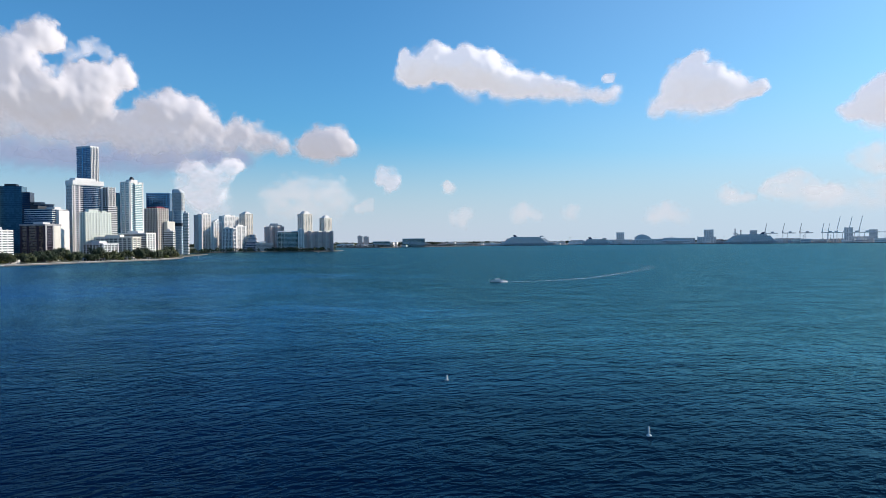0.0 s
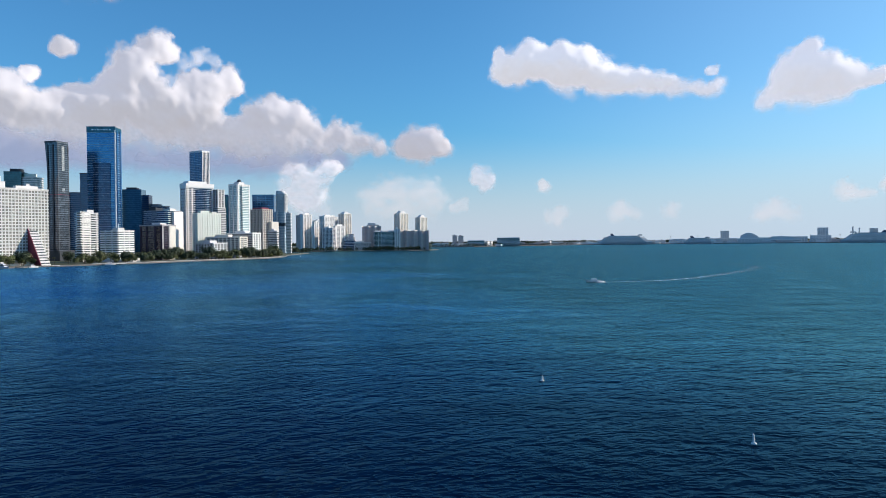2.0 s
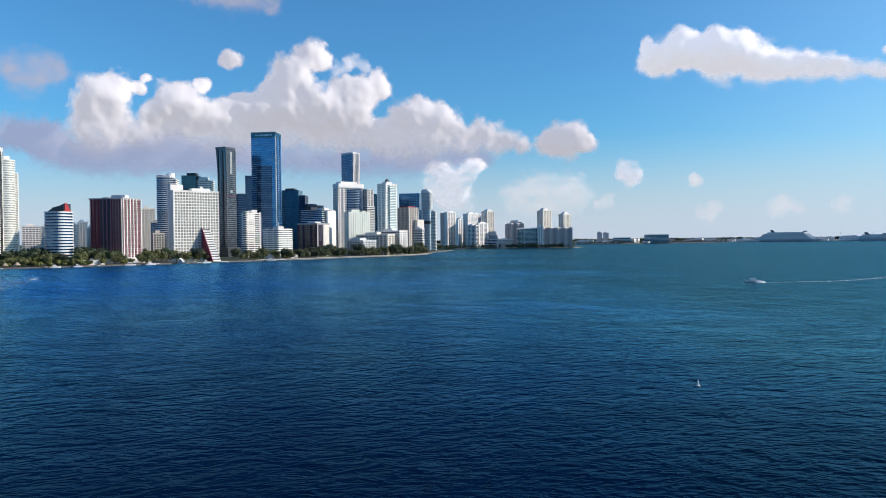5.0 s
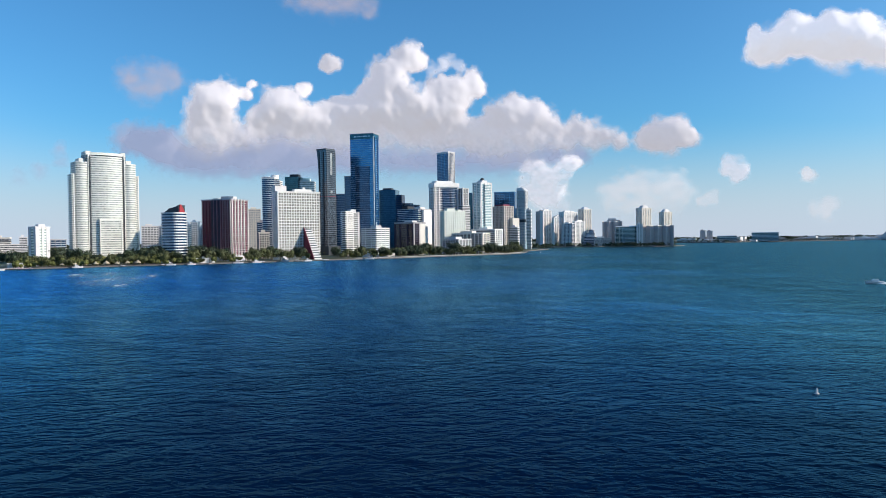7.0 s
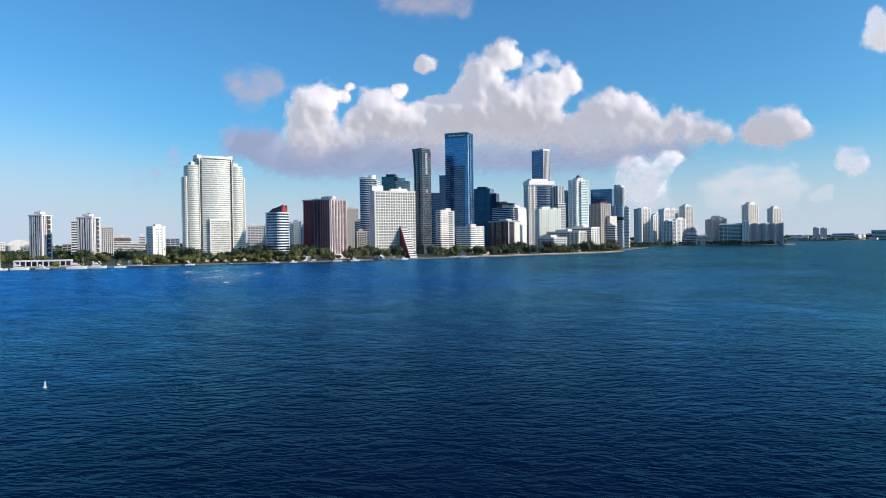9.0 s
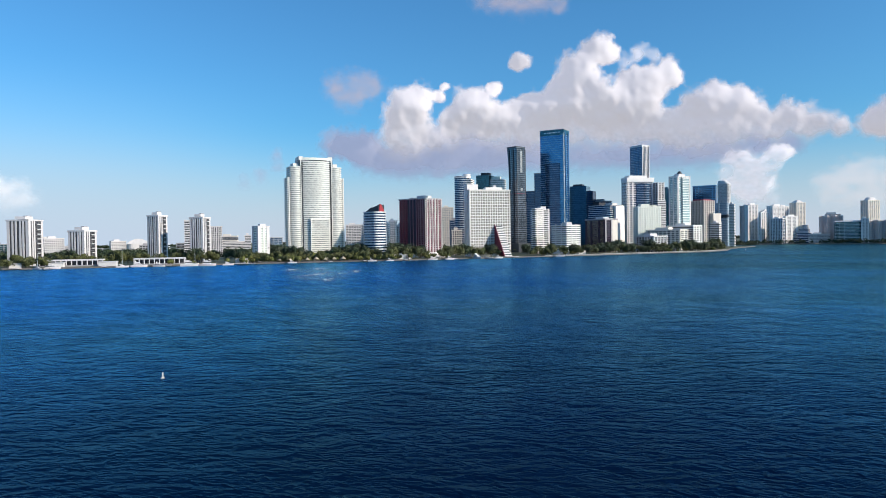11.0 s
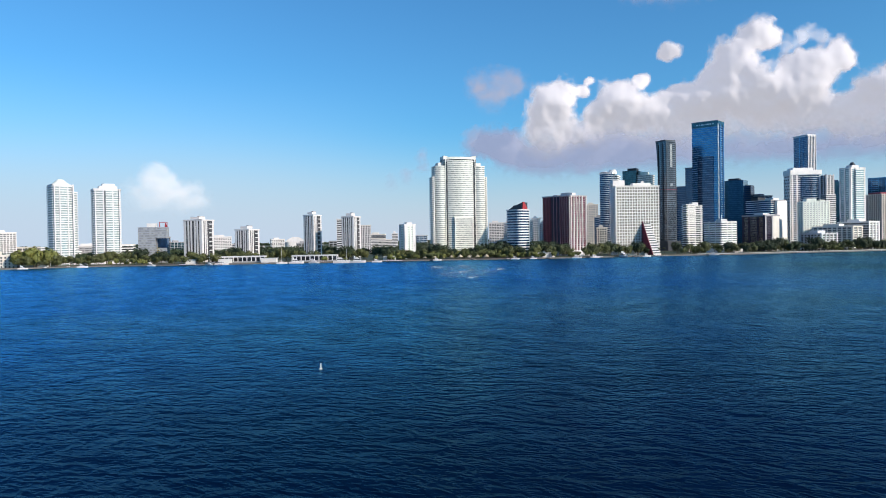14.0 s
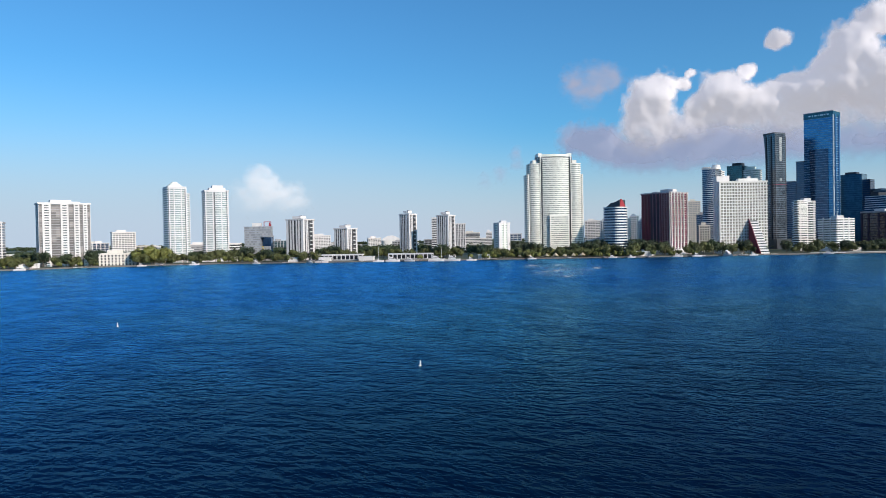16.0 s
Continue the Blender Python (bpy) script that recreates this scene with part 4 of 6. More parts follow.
r = thing("apartment_tower", "tall pale silvery tower with a tapering top", "apartment tower", -618, 1651, 1.5, 10)
volume(r, rounded(27, 25, 7), 0, 142, 42, G_HAZE, PALEGREY, 0.3, 0.9)
piers(r, 27, 25, 0, 142, SILVER, front=(-0.3, 0.3), width=1.0, deep=0.8)
part("roof", prism(bmesh.new(), rounded(27, 25, 7), 142, 150, rounded(18, 20, 6, -3)), PALEGREY, r)
r = thing("office_tower", "pale blue glass tower with a dark band", "office tower", -582, 1557, 1.5, 10)
volume(r, rounded(21, 25, 5), 0, 95, 26, G_SKY, STEEL, 0.2, 0.6)
part("dark_band", prism(bmesh.new(), grow(rounded(21, 25, 5), 0.5), 62, 69), CHARCOAL, r)
block("apartment_tower", "white slim tower with balconies", -551, 1514, 10, 10, 12, 90, 27, G_PALE, BRIGHT, th=1.4)

# low blocks on the point
block("apartment_block", "low white and grey balcony block among trees", -522, 1075, -21, 40, 28, 26, 7, G_DARK, BRIGHT, th=1.25, nr=5, nf=7, pw=1.4, over=1.0, category="apartment block")
block("apartment_block", "long pale low block with balcony bands", -526, 1142, -5, 62, 26, 36, 10, G_GREY, PALECREAM, th=1.2, nr=3, nf=9, pw=1.8, over=0.8, category="apartment block")
block("apartment_block", "long white low block with balcony bands", -515, 1189, -5, 47, 30, 43, 11, G_GREY, CHALK, th=1.3, nr=4, pw=2.4, over=0.8, category="apartment block")

# ---------- the far cluster and the island ----------
FARG = "towers across the cove"
block("apartment_tower", "white tower with dark window strips", -674, 1999, -33, 12.5, 32.2, 106, 28, G_HAZE, CHALK, th=0.9, nf=3, nr=4, pw=3.6, group=FARG)
block("apartment_tower", "tower of grey brown behind a white one", -722, 2105, -33, 23.6, 29.5, 108, 29, G_HAZE, PALEROSE, th=1.2, nf=5, nr=4, pw=2.4, group=FARG)
block("apartment_tower", "cream ribbed apartment tower", -626, 1954, -33, 7.7, 29.0, 83, 22, G_HAZE, CHALK, th=0.9, nf=2, nr=5, pw=2.6, group=FARG)
block("apartment_tower", "white stepped tower with banded floors", -606, 1982, -33, 21.4, 37.2, 100, 29, G_HAZE, CHALK, th=1.6, nf=4, nr=5, pw=2.0, group=FARG)
block("office_block", "blue-shaded white ribbed block", -585, 1931, -5, 30, 20, 65, 17, G_NAVY, CHALK, th=0.9, nf=8, pw=1.8, group=FARG, category="office block")
block("office_block", "blank white slab block", -562, 1955, -33, 8.3, 36.6, 71, 19, G_HAZE, CHALK, th=0.9, nr=3, pw=5, group=FARG, category="office block")
r = block("apartment_tower", "tall cream tower with a pointed roof", -569, 2042, -33, 24.5, 28.4, 108, 32, G_HAZE, PALECREAM, th=0.9, nf=4, nr=4, pw=2.4, group=FARG, cap=False)
part("roof", prism(bmesh.new(), rect(22, 26), 107, 114, rect(8, 8)), WHITE, r)
r = thing("office_block", "stepped white banded block with terraces", "office block", -535, 1975, 1.5, 15)
for k, (wd, hh) in enumerate(((40, 15), (33, 28), (25, 38), (16, 47))):
    volume(r, rounded(wd, 26 - 3 * k, 5, 2 * k - 3), 0 if k == 0 else (15, 28, 38)[k - 1], hh, 3, G_NAVY, BRIGHT, 0.5, 1.6)
block("low_block", "low white waterfront block", -498, 1969, 14, 48, 28, 24, 6, G_HAZE, CHALK, th=0.9, group=FARG, category="building")
block("apartment_tower", "white ribbed tower among the far cluster", -652, 2050, -33, 14.8, 27.7, 90, 25, G_HAZE, CHALK, th=1.0, nf=3, nr=4, pw=2.8, group=FARG)
block("apartment_tower", "pale tower with a stepped top among the far cluster", -622, 2090, -33, 21.6, 25.5, 102, 29, G_HAZE, CHALK, th=1.3, nf=4, nr=4, pw=2.2, group=FARG)
block("apartment_tower", "slim white tower among the far cluster", -590, 2100, -33, 10.9, 21.7, 96, 27, G_NAVY, CHALK, th=1.0, nf=2, nr=3, pw=3.0, group=FARG)
KEYG = "buildings on the island"


def sawtooth(w, d, teeth, deep):
    """A footprint whose front steps in angled bays."""
    a = w / teeth
    front = []
    for k in range(teeth):
        front += [(-w / 2 + k * a, -d / 2), (-w / 2 + (k + 0.5) * a, -d / 2 + deep)]
    return front + [(w / 2, -d / 2), (w / 2, d / 2), (-w / 2, d / 2)]


def bay_block(name, label, category, x, y, rz, w, d, h, floors, teeth, deep):
    """A rose-coloured block with angled bays, a white coping and strips at the bay corners."""
    root = thing(name, label, category, x, y, 1.5, rz, KEYG)
    pts = sawtooth(w, d, teeth, deep)
    volume(root, pts, 0, h, floors, G_HAZE, PALEROSE, 0.5, 1.5)
    part("parapet", prism(bmesh.new(), grow(pts, 0.7), h, h + 1.6), WARMWHITE, root)
    for (ax, ay), (bx, by) in zip(pts[:2 * teeth], pts[1:2 * teeth + 1]):
        for f in (0.08, 0.36, 0.64, 0.92):
            part("pier", box_bm(1.9, 1.9, h), PALEROSE, root, at=(ax + f * (bx - ax), ay + f * (by - ay), 0))
    return root


r = bay_block("apartment_tower", "pinkish stepped block with angled bays and white roofs", "apartment tower", -480, 2008, 13, 54, 30, 68, 20, 3, 9)
roofs(r, 69.6, ("penthouse", 4, 0, 36, 18, 4, PALEROSE), ("penthouse", 0, 0, 22, 14, 8.5, WHITE))
r = thing("hotel", "curved blue-glass hotel with white balcony ribs", "hotel", -423, 1930, 1.5, 12, KEYG)
volume(r, bowed(62, 20, 5), 0, 52, 15, G_TEAL, WHITE, 0.5, 0.8)
piers(r, 62, 26, 0, 53, WHITE, front=(-0.46, -0.3, -0.15), width=1.0, deep=4)
part("roof", prism(bmesh.new(), bowed(64, 22, 5), 52, 55, bowed(50, 14, 3)), WHITE, r)
block("end_block", "bright white end block of the hotel", -388, 1930, 11, 16, 25, 60, 17, G_HAZE, CHALK, th=0.9, nf=3, pw=3, group=KEYG, category="hotel")
r = block("apartment_tower", "tall cream tower with rounded white crown", -407, 2084, -33, 22.8, 36.4, 108, 33, G_HAZE, PALECREAM, th=0.9, nf=4, nr=6, pw=2.6, group=KEYG, cap=False)
part("crown", prism(bmesh.new(), rounded(20, 32, 6), 107, 115, rounded(12, 18, 5)), WHITE, r)
bay_block("apartment_block", "brown and pink waterfront block with angled bays", "apartment block", -343, 1945, 10, 80, 30, 53, 15, 4, 10)
r = block("apartment_tower", "tan tower with a pale rounded crown", -339, 2042, -33, 17.8, 31.1, 94, 29, G_HAZE, PALECREAM, th=0.9, nf=4, nr=6, pw=2.4, group=KEYG, cap=False)
part("crown", prism(bmesh.new(), rounded(16, 28, 5), 93, 101, rounded(9, 14, 4)), WHITE, r)

# distant stadium roof
r = thing("stadium", "distant stadium with a low white arched roof", "stadium", -2398, 1090, 1.5, 65)
part("wall", prism(bmesh.new(), rounded(72, 60, 20), 0, 24), WHITE, r)
bm = bmesh.new()
for i in range(12):
    x0, x1 = -36 + 6 * i, -30 + 6 * i
    z0, z1 = 24 + 17 * (1 - (x0 / 37) ** 2), 24 + 17 * (1 - (x1 / 37) ** 2)
    vs = [bm.verts.new(c) for c in ((x0, -30, z0), (x1, -30, z1), (x1, 30, z1), (x0, 30, z0), (x0, -30, 23), (x1, -30, 23), (x1, 30, 23), (x0, 30, 23))]
    for f in ((0, 1, 2, 3), (4, 5, 1, 0), (7, 3, 2, 6)):
        bm.faces.new([vs[i] for i in f])
bmesh.ops.remove_doubles(bm, verts=bm.verts, dist=0.02)
part("roof", bm, BRIGHT, r)


# tower crane far behind the banded tower
r = thing("tower_crane", "distant slender construction tower crane", "crane", -1000, 975, 1.5, 20)
part("mast", box_bm(0.7, 0.7, 66), PALEGREY, r)
part("jib", box_bm(30, 0.6, 0.6), PALEGREY, r, at=(5, 0, 64))
part("peak", prism(bmesh.new(), rect(2, 2), 66, 74, rect(0.4, 0.4)), DARKSTEEL, r)

# low city between the trees
rnd = random.Random(21)
for k in range(46):
    a, q = radians(rnd.uniform(24, 97)), rnd.uniform(1350, 2300)
    if 30 < math.degrees(a) < 44:
        continue
    block("city_building", "distant low pale city building among trees", -q * math.sin(a), q * math.cos(a), math.degrees(a) + rnd.uniform(-25, 25), rnd.uniform(25, 70), rnd.uniform(16, 28), rnd.uniform(13, 30) if k % 5 else rnd.uniform(30, 46),
          rnd.choice((4, 5, 6)), rnd.choice((G_GREY, G_DARK, G_NAVY)), rnd.choice((WHITE, BRIGHT, CREAM, GREY)), th=1.8, nf=rnd.choice((0, 5, 7)), group="low city buildings", category="building", cap=k % 3 == 0)


def pavilion(x, y, rz, w, label):
    r = thing("pavilion", label, "pavilion", x, y, 1.5, rz)
    part("roof", box_bm(w, 13, 1.6), BRIGHT, r, at=(0, 0, 6.6))
    part("deck", box_bm(w, 15, 1.4), GREY, r)
    part("back_wall", box_bm(w - 3, 4, 5.2), G_DARK, r, at=(0, 4, 1.4))
    n = int(w / 5)
    for k in spread(n, 0.49):
        part("column", box_bm(1.1, 1.1, 5.2), BRIGHT, r, at=(k * w, -5.6, 1.4))


pavilion(-890, 320, 60, 74, "long low white marina pavilion with columns")
pavilion(-832, 402, 55, 58, "low white marina pavilion with columns")

# ---------- docks, huts and low houses at the water ----------
def along(line, step, rnd):
    for (x0, y0), (x1, y1) in zip(line, line[1:]):
        n = max(1, int(math.hypot(x1 - x0, y1 - y0) / step))
        nx, ny = -(y1 - y0), x1 - x0
        q = math.hypot(nx, ny)
        for k in range(n):
            t = (k + rnd.random()) / n
            yield x0 + (x1 - x0) * t, y0 + (y1 - y0) * t, nx / q, ny / q


def dock(x, y, rz, length):
    r = thing("dock", "pale wooden dock standing in the shallow water", "dock", x, y, 0, rz, "shore docks")
    part("deck", box_bm(length, 3.2, 0.4), WHITE, r, at=(0, 0, 1.2))
    for k in spread(max(3, int(length / 6)), 0.46):
        for sy in (-1.3, 1.3):
            part("post", box_bm(0.35, 0.35, 3.4), BARK, r, at=(k * length, sy, -1.2))


def hut(x, y, rz, s):
    r = thing("thatched_hut", "small open hut with a beige thatched roof", "hut", x, y, 1.5, rz, "beach huts")
    part("roof", prism(bmesh.new(), rounded(7 * s, 7 * s, 2 * s), 2.6 * s, 6.2 * s, rounded(0.8 * s, 0.8 * s, 0.3 * s)), THATCH, r)
    for sx in (-2.4, 2.4):
        for sy in (-2.4, 2.4):
            part("post", box_bm(0.3, 0.3, 2.7 * s), BARK, r, at=(sx * s, sy * s, 0))


def house(x, y, rz, w, h, lab="low white waterfront house with a flat roof"):
    r = thing("house", lab, "house", x, y, 1.5, rz, "low waterfront houses")
    part("wall", box_bm(w, 10, h), WHITE, r)
    part("roof", box_bm(w + 1.4, 11.4, 0.7), BRIGHT, r, at=(0, 0, h))
    for k in spread(max(3, int(w / 4)), 0.42):
        part("window", box_bm(1.6, 0.3, 1.6), G_DARK, r, at=(k * w, -5.05, h * 0.45))


rnd = random.Random(61)
for x, y, nx, ny in along(SHORE[2:17], 46, rnd):
    rz = math.degrees(math.atan2(-nx, ny))
    if rnd.random() < 0.75:
        dock(x - nx * 4, y - ny * 4, rz + 180 if rnd.random() < 0.6 else rz + 90, rnd.uniform(12, 30))
    if rnd.random() < 0.45 and not 690 < y < 830:
        house(x + nx * 15, y + ny * 15, rz + 180, rnd.uniform(12, 26), rnd.uniform(3.5, 6.5))
for k in range(9):
    hut(-752 + 6.6 * k, 505 + 9.0 * k, 20 * k, 0.75 + 0.1 * (k % 3))

# ---------- port ----------
HAZY = "port buildings"
block("apartment_tower", "distant pair of grey towers on the causeway", -352, 2993, 7, 20, 25, 47, 12, G_HAZE, PALEROSE, th=1.4, nf=4, group=HAZY)
block("apartment_tower", "distant grey tower on the causeway", -326, 2990, 7, 22, 25, 45, 12, G_HAZE, PALEROSE, th=1.4, nf=4, group=HAZY)
block("warehouse", "distant low green-grey warehouse", -258, 2951, 5, 70, 25, 25, 4, G_TEAL, PALEGREY, th=2.0, group=HAZY, category="warehouse", cap=False)
block("terminal", "distant long grey terminal block", -126, 3030, 2, 96, 25, 36, 7, G_TEAL, PALEGREY, th=1.6, group=HAZY, category="terminal", cap=False)
rnd = random.Random(12)
for x, y, rz, w, d, h, lab in ((1002, 3988, -14, 43, 25, 64, "distant grey harbour tower"), (906, 3720, -14, 172, 25, 24, "distant low pale terminal"),
                               (1090, 3600, -18, 80, 30, 26, "distant pale cruise terminal"), (1165, 3620, -18, 70, 30, 31, "distant taller pale cruise terminal"), (1240, 3600, -18, 86, 30, 30, "distant pale cruise terminal"), (1449, 3849, -21, 49, 25, 74, "distant square grey tower"), (1696, 3856, -24, 37, 25, 68, "distant small grey tower"),
                               (2149, 3739, -30, 41, 25, 78, "distant grey silo block"), (2245, 3682, -31, 38, 25, 66, "distant grey square block"), (560, 3700, -8, 160, 24, 16, "distant low pale shed"),
                               (60, 3420, 0, 120, 24, 15, "distant low pale shed"), (1740, 3560, -25, 120, 24, 24, "distant low grey metal shed"), (1900, 3500, -27, 160, 24, 18, "distant long grey shed"),
                               (820, 3600, -13, 90, 24, 20, "distant low white terminal"), (1010, 3560, -15, 110, 24, 22, "distant low white terminal"), (1330, 3560, -20, 90, 24, 34, "distant pale harbour hall"), (1560, 3640, -23, 110, 24, 36, "distant pale harbour hall"), (2060, 3480, -29, 110, 24, 30, "distant pale harbour hall"), (240, 3560, -3, 140, 24, 13, "distant low white shed"), (2350, 3500, -33, 120, 24, 26, "distant pale harbour hall")):
    block("harbour_building", lab, x, y, rz, w, d, h, max(2, int(h / 4.2)), G_HAZE, CHALK, over=0.3, th=1.9, nf=rnd.choice((0, 5, 8)), pw=2.5, group=HAZY, category="building", cap=False)


rnd = random.Random(40)
QUAY = [(-400, 2880), (-250, 2930), (-90, 3095), (190, 3360), (430, 3470), (1034, 3485), (1644, 3405), (2040, 3300), (2700, 2990)]
for k in range(70):
    t = (k + rnd.random()) / 70 * (len(QUAY) - 1)
    i = min(int(t), len(QUAY) - 2)
    u = t - i
    px, py = QUAY[i][0] + (QUAY[i + 1][0] - QUAY[i][0]) * u, QUAY[i][1] + (QUAY[i + 1][1] - QUAY[i][1]) * u
    hh = rnd.choice((7, 8, 9, 11, 13, 16, 20))
    block("quay_shed", "distant small quay shed or container stack", px + rnd.uniform(-20, 20), py + rnd.uniform(10, 120), rnd.uniform(-25, 5), rnd.uniform(22, 75), 18, hh, 2, rnd.choice((G_HAZE, G_NAVY, G_TEAL)), rnd.choice((CHALK, CHALK, STEEL, PALEGREY, PALEGREY, PALEROSE)), over=0.2, th=hh * 0.36, group=HAZY, category="shed", cap=k % 4 == 0)
for k in range(16):
    px, py = 380 + 120 * k, 3470 - 13 * k
    r = thing("light_mast", "distant tall quay light mast", "mast", px, py, 2.5, 0, "quay light masts")
    part("pole", prism(bmesh.new(), rect(1.6, 1.6), 0, 34, rect(0.9, 0.9)), STEEL, r)
    part("lamp_head", box_bm(5, 2, 1.2), GREY, r, at=(0, 0, 34))


def hall(x, y, rz, w, d, h, low, label):
    """A wide hall under a curved roof that falls to the low share at its end."""
    r = thing("harbour_hall", label, "building", x, y, 2.5, rz, HAZY)
    part("wall", box_bm(w, d, h * 0.5), CHALK, r)
    part("window_band", box_bm(w * 0.94, d + 0.8, h * 0.16), G_HAZE, r, at=(0, 0, h * 0.2))
    bm, n = bmesh.new(), 14
    rows = []
    for i in range(n + 1):
        u = i / n
        top = h * (0.5 + 0.5 * math.sin(math.pi * (0.12 + 0.80 * u)) * (1 + (low - 1) * u))
        rows.append([bm.verts.new(((u - 0.5) * w, sy * d / 2, z)) for sy, z in ((-1, h * 0.5), (-1, top), (1, top), (1, h * 0.5))])
    for a, b in zip(rows, rows[1:]):
        for k in range(4):
            bm.faces.new((a[k], b[k], b[(k + 1) % 4], a[(k + 1) % 4]))
    bm.faces.new(rows[0])
    bm.faces.new(rows[-1][::-1])
    bmesh.ops.recalc_face_normals(bm, faces=bm.faces)
    part("roof", bm, PALEGREY, r)


hall(1021, 3608, -16, 80, 40, 49, 0.9, "distant tall pale hall with a rounded roof")
hall(1175, 3561, -18, 138, 40, 35, 0.35, "distant long pale hall with a sloping curved roof")
hall(700, 3620, -11, 110, 30, 24, 0.6, "distant low pale hall with a curved roof")
for x, y, h in ((1416, 3420, 70), (1440, 3412, 64)):
    r = thing("chimney", "distant slender grey harbour chimney", "chimney", x, y, 2.5, 0, "harbour chimneys")
    part("shaft", prism(bmesh.new(), rounded(8, 8, 3.9), 0, h, rounded(6, 6, 2.9)), PALEGREY, r)
    part("rim", prism(bmesh.new(), rounded(7.2, 7.2, 3.5), h - 3, h), GREY, r)

# dark hulls painted paler, as distance haze would show them
HULL = paint("haze_paled_hull_paint", (0.40, 0.43, 0.47), rough=0.5)


def cruise_ship(x, y, rz, length, tall, label):
    r = thing("cruise_ship", label, "ship", x, y, 0, rz)
    L = length / 2
    hull = [(-L, -12), (L * 0.8, -14), (L, 0), (L * 0.8, 14), (-L, 12)]
    part("hull", prism(bmesh.new(), [(a * 0.96, b * 0.8) for a, b in hull], 0, 11, hull), HULL, r)
    n = max(3, int((tall - 15) / 3.4))
    for k in range(n):
        s = 0.96 - 0.05 * k if k < 2 else 0.86 - 0.03 * (k - 2) - (0.10 if k > n - 3 else 0)
        o = -0.03 * length * k / n
        deck = part("deck", prism(bmesh.new(), [(a * s + o, b * 0.98) for a, b in hull], 11 + 3.4 * k, 12.9 + 3.4 * k), BRIGHT, r)
        part("window_band", prism(bmesh.new(), [(a * s * 0.985 + o, b * 0.9) for a, b in hull], 12.9 + 3.4 * k, 14.4 + 3.4 * k), G_SKY, deck)
    z = 11 + 3.4 * n
    part("funnel", prism(bmesh.new(), rect(16, 9, -L * 0.45), z, z + 10, rect(11, 7, -L * 0.45 - 6)), NAVY, r)
    part("mast", prism(bmesh.new(), rect(5, 5, L * 0.55), z, z + 7, rect(1, 1, L * 0.55 - 2)), STEEL, r)
    part("bridge", box_bm(18, 28, 5), WHITE, r, at=(L * 0.55, 0, z))


cruise_ship(406, 3405, -8, 250, 46, "white cruise ship with a dark hull moored at the port")
cruise_ship(745, 3420, -5, 130, 34, "smaller cruise ship moored at the port")
cruise_ship(1466, 3370, 170, 240, 52, "large white cruise ship moored by the terminal")


def crane(x, y, rz, top, label, boom_up=True, light=True):
    mat = CHALK if light else PALEGREY
    r = thing("harbour_crane", label, "crane", x, y, 2.5, rz, "container cranes")
    for sx in (-12, 12):
        for sy in (-9, 9):
            part("leg", prism(bmesh.new(), rect(2.2, 2.2, sx, sy), 0, 48, rect(2.0, 2.0, sx * 0.9, sy)), mat, r)
        part("cross_beam", box_bm(2, 20, 2.4), mat, r, at=(sx * 0.95, 0, 16))
    part("girder", box_bm(62, 4, 4), mat, r, at=(16, 0, 46))
    part("machine_house", box_bm(14, 8, 6), mat, r, at=(22, 0, 50))
    part("tower_frame", prism(bmesh.new(), rect(3, 10, -10, 0), 48, 68, rect(1.5, 3, -10, 0)), mat, r)
    if boom_up:
        part("boom", prism(bmesh.new(), rect(3.2, 4, -14, 0), 48, top, rect(2.2, 3, -14 + (top - 48) * 0.22, 0)), GREY if not light else mat, r)
    else:
        part("boom", box_bm(50, 3, 3), mat, r, at=(-38, 0, 47))
    part("stay", prism(bmesh.new(), rect(0.8, 0.8, -10, 0), 67, 50, rect(0.8, 0.8, 30, 0)), mat, r)


for x, y, top in ((1637, 3560, 98), (1710, 3526, 97), (1779, 3492, 96)):
    crane(x, y, -25, top, "dark harbour crane with its boom raised", True, False)
for x, y, top in ((1840, 3400, 93), (1866, 3395, 92), (1905, 3390, 126), (1948, 3365, 123), (1985, 3345, 126)):
    crane(x, y, -28, top, "white container crane with its boom raised")
crane(2090, 3300, -30, 60, "white container crane with its boom lowered", False)


# ---------- trees ----------
def crown_mesh(name, seed, w, h, count, leaf, mat):
    """An uneven crown: leaf clumps scattered over several lobes."""
    rnd = random.Random(seed)
    lobes = [(rnd.uniform(-0.28, 0.28) * w, rnd.uniform(-0.28, 0.28) * w, h * rnd.uniform(0.45, 0.85), w * rnd.uniform(0.16, 0.30)) for _ in range(9)]
    bm = bmesh.new()
    for _ in range(count):
        lx, ly, lz, lr = rnd.choice(lobes)
        v = Vector((rnd.gauss(0, 1), rnd.gauss(0, 1), rnd.gauss(0, 0.8))).normalized()
        c = Vector((lx, ly, lz)) + v * lr * rnd.uniform(0.65, 1.08)
        a = Vector((rnd.gauss(0, 1), rnd.gauss(0, 1), rnd.gauss(0, 1))).normalized()
        b = v.cross(a).normalized() if v.cross(a).length > 0.01 else Vector((1, 0, 0))
        a = (v * 0.3 + v.cross(b)).normalized()
        s = leaf * rnd.uniform(0.6, 1.3)
        vs = [bm.verts.new(c + a * s * i + b * s * j + v * s * 0.2 * rnd.uniform(-1, 1)) for i, j in ((-1, -0.5), (0.1, -0.8), (1, 0.2), (-0.1, 0.9))]
        bm.faces.new(vs)
    me = bpy.data.meshes.new(name)
    bm.to_mesh(me)
    bm.free()
    me.materials.append(mat)
    return me


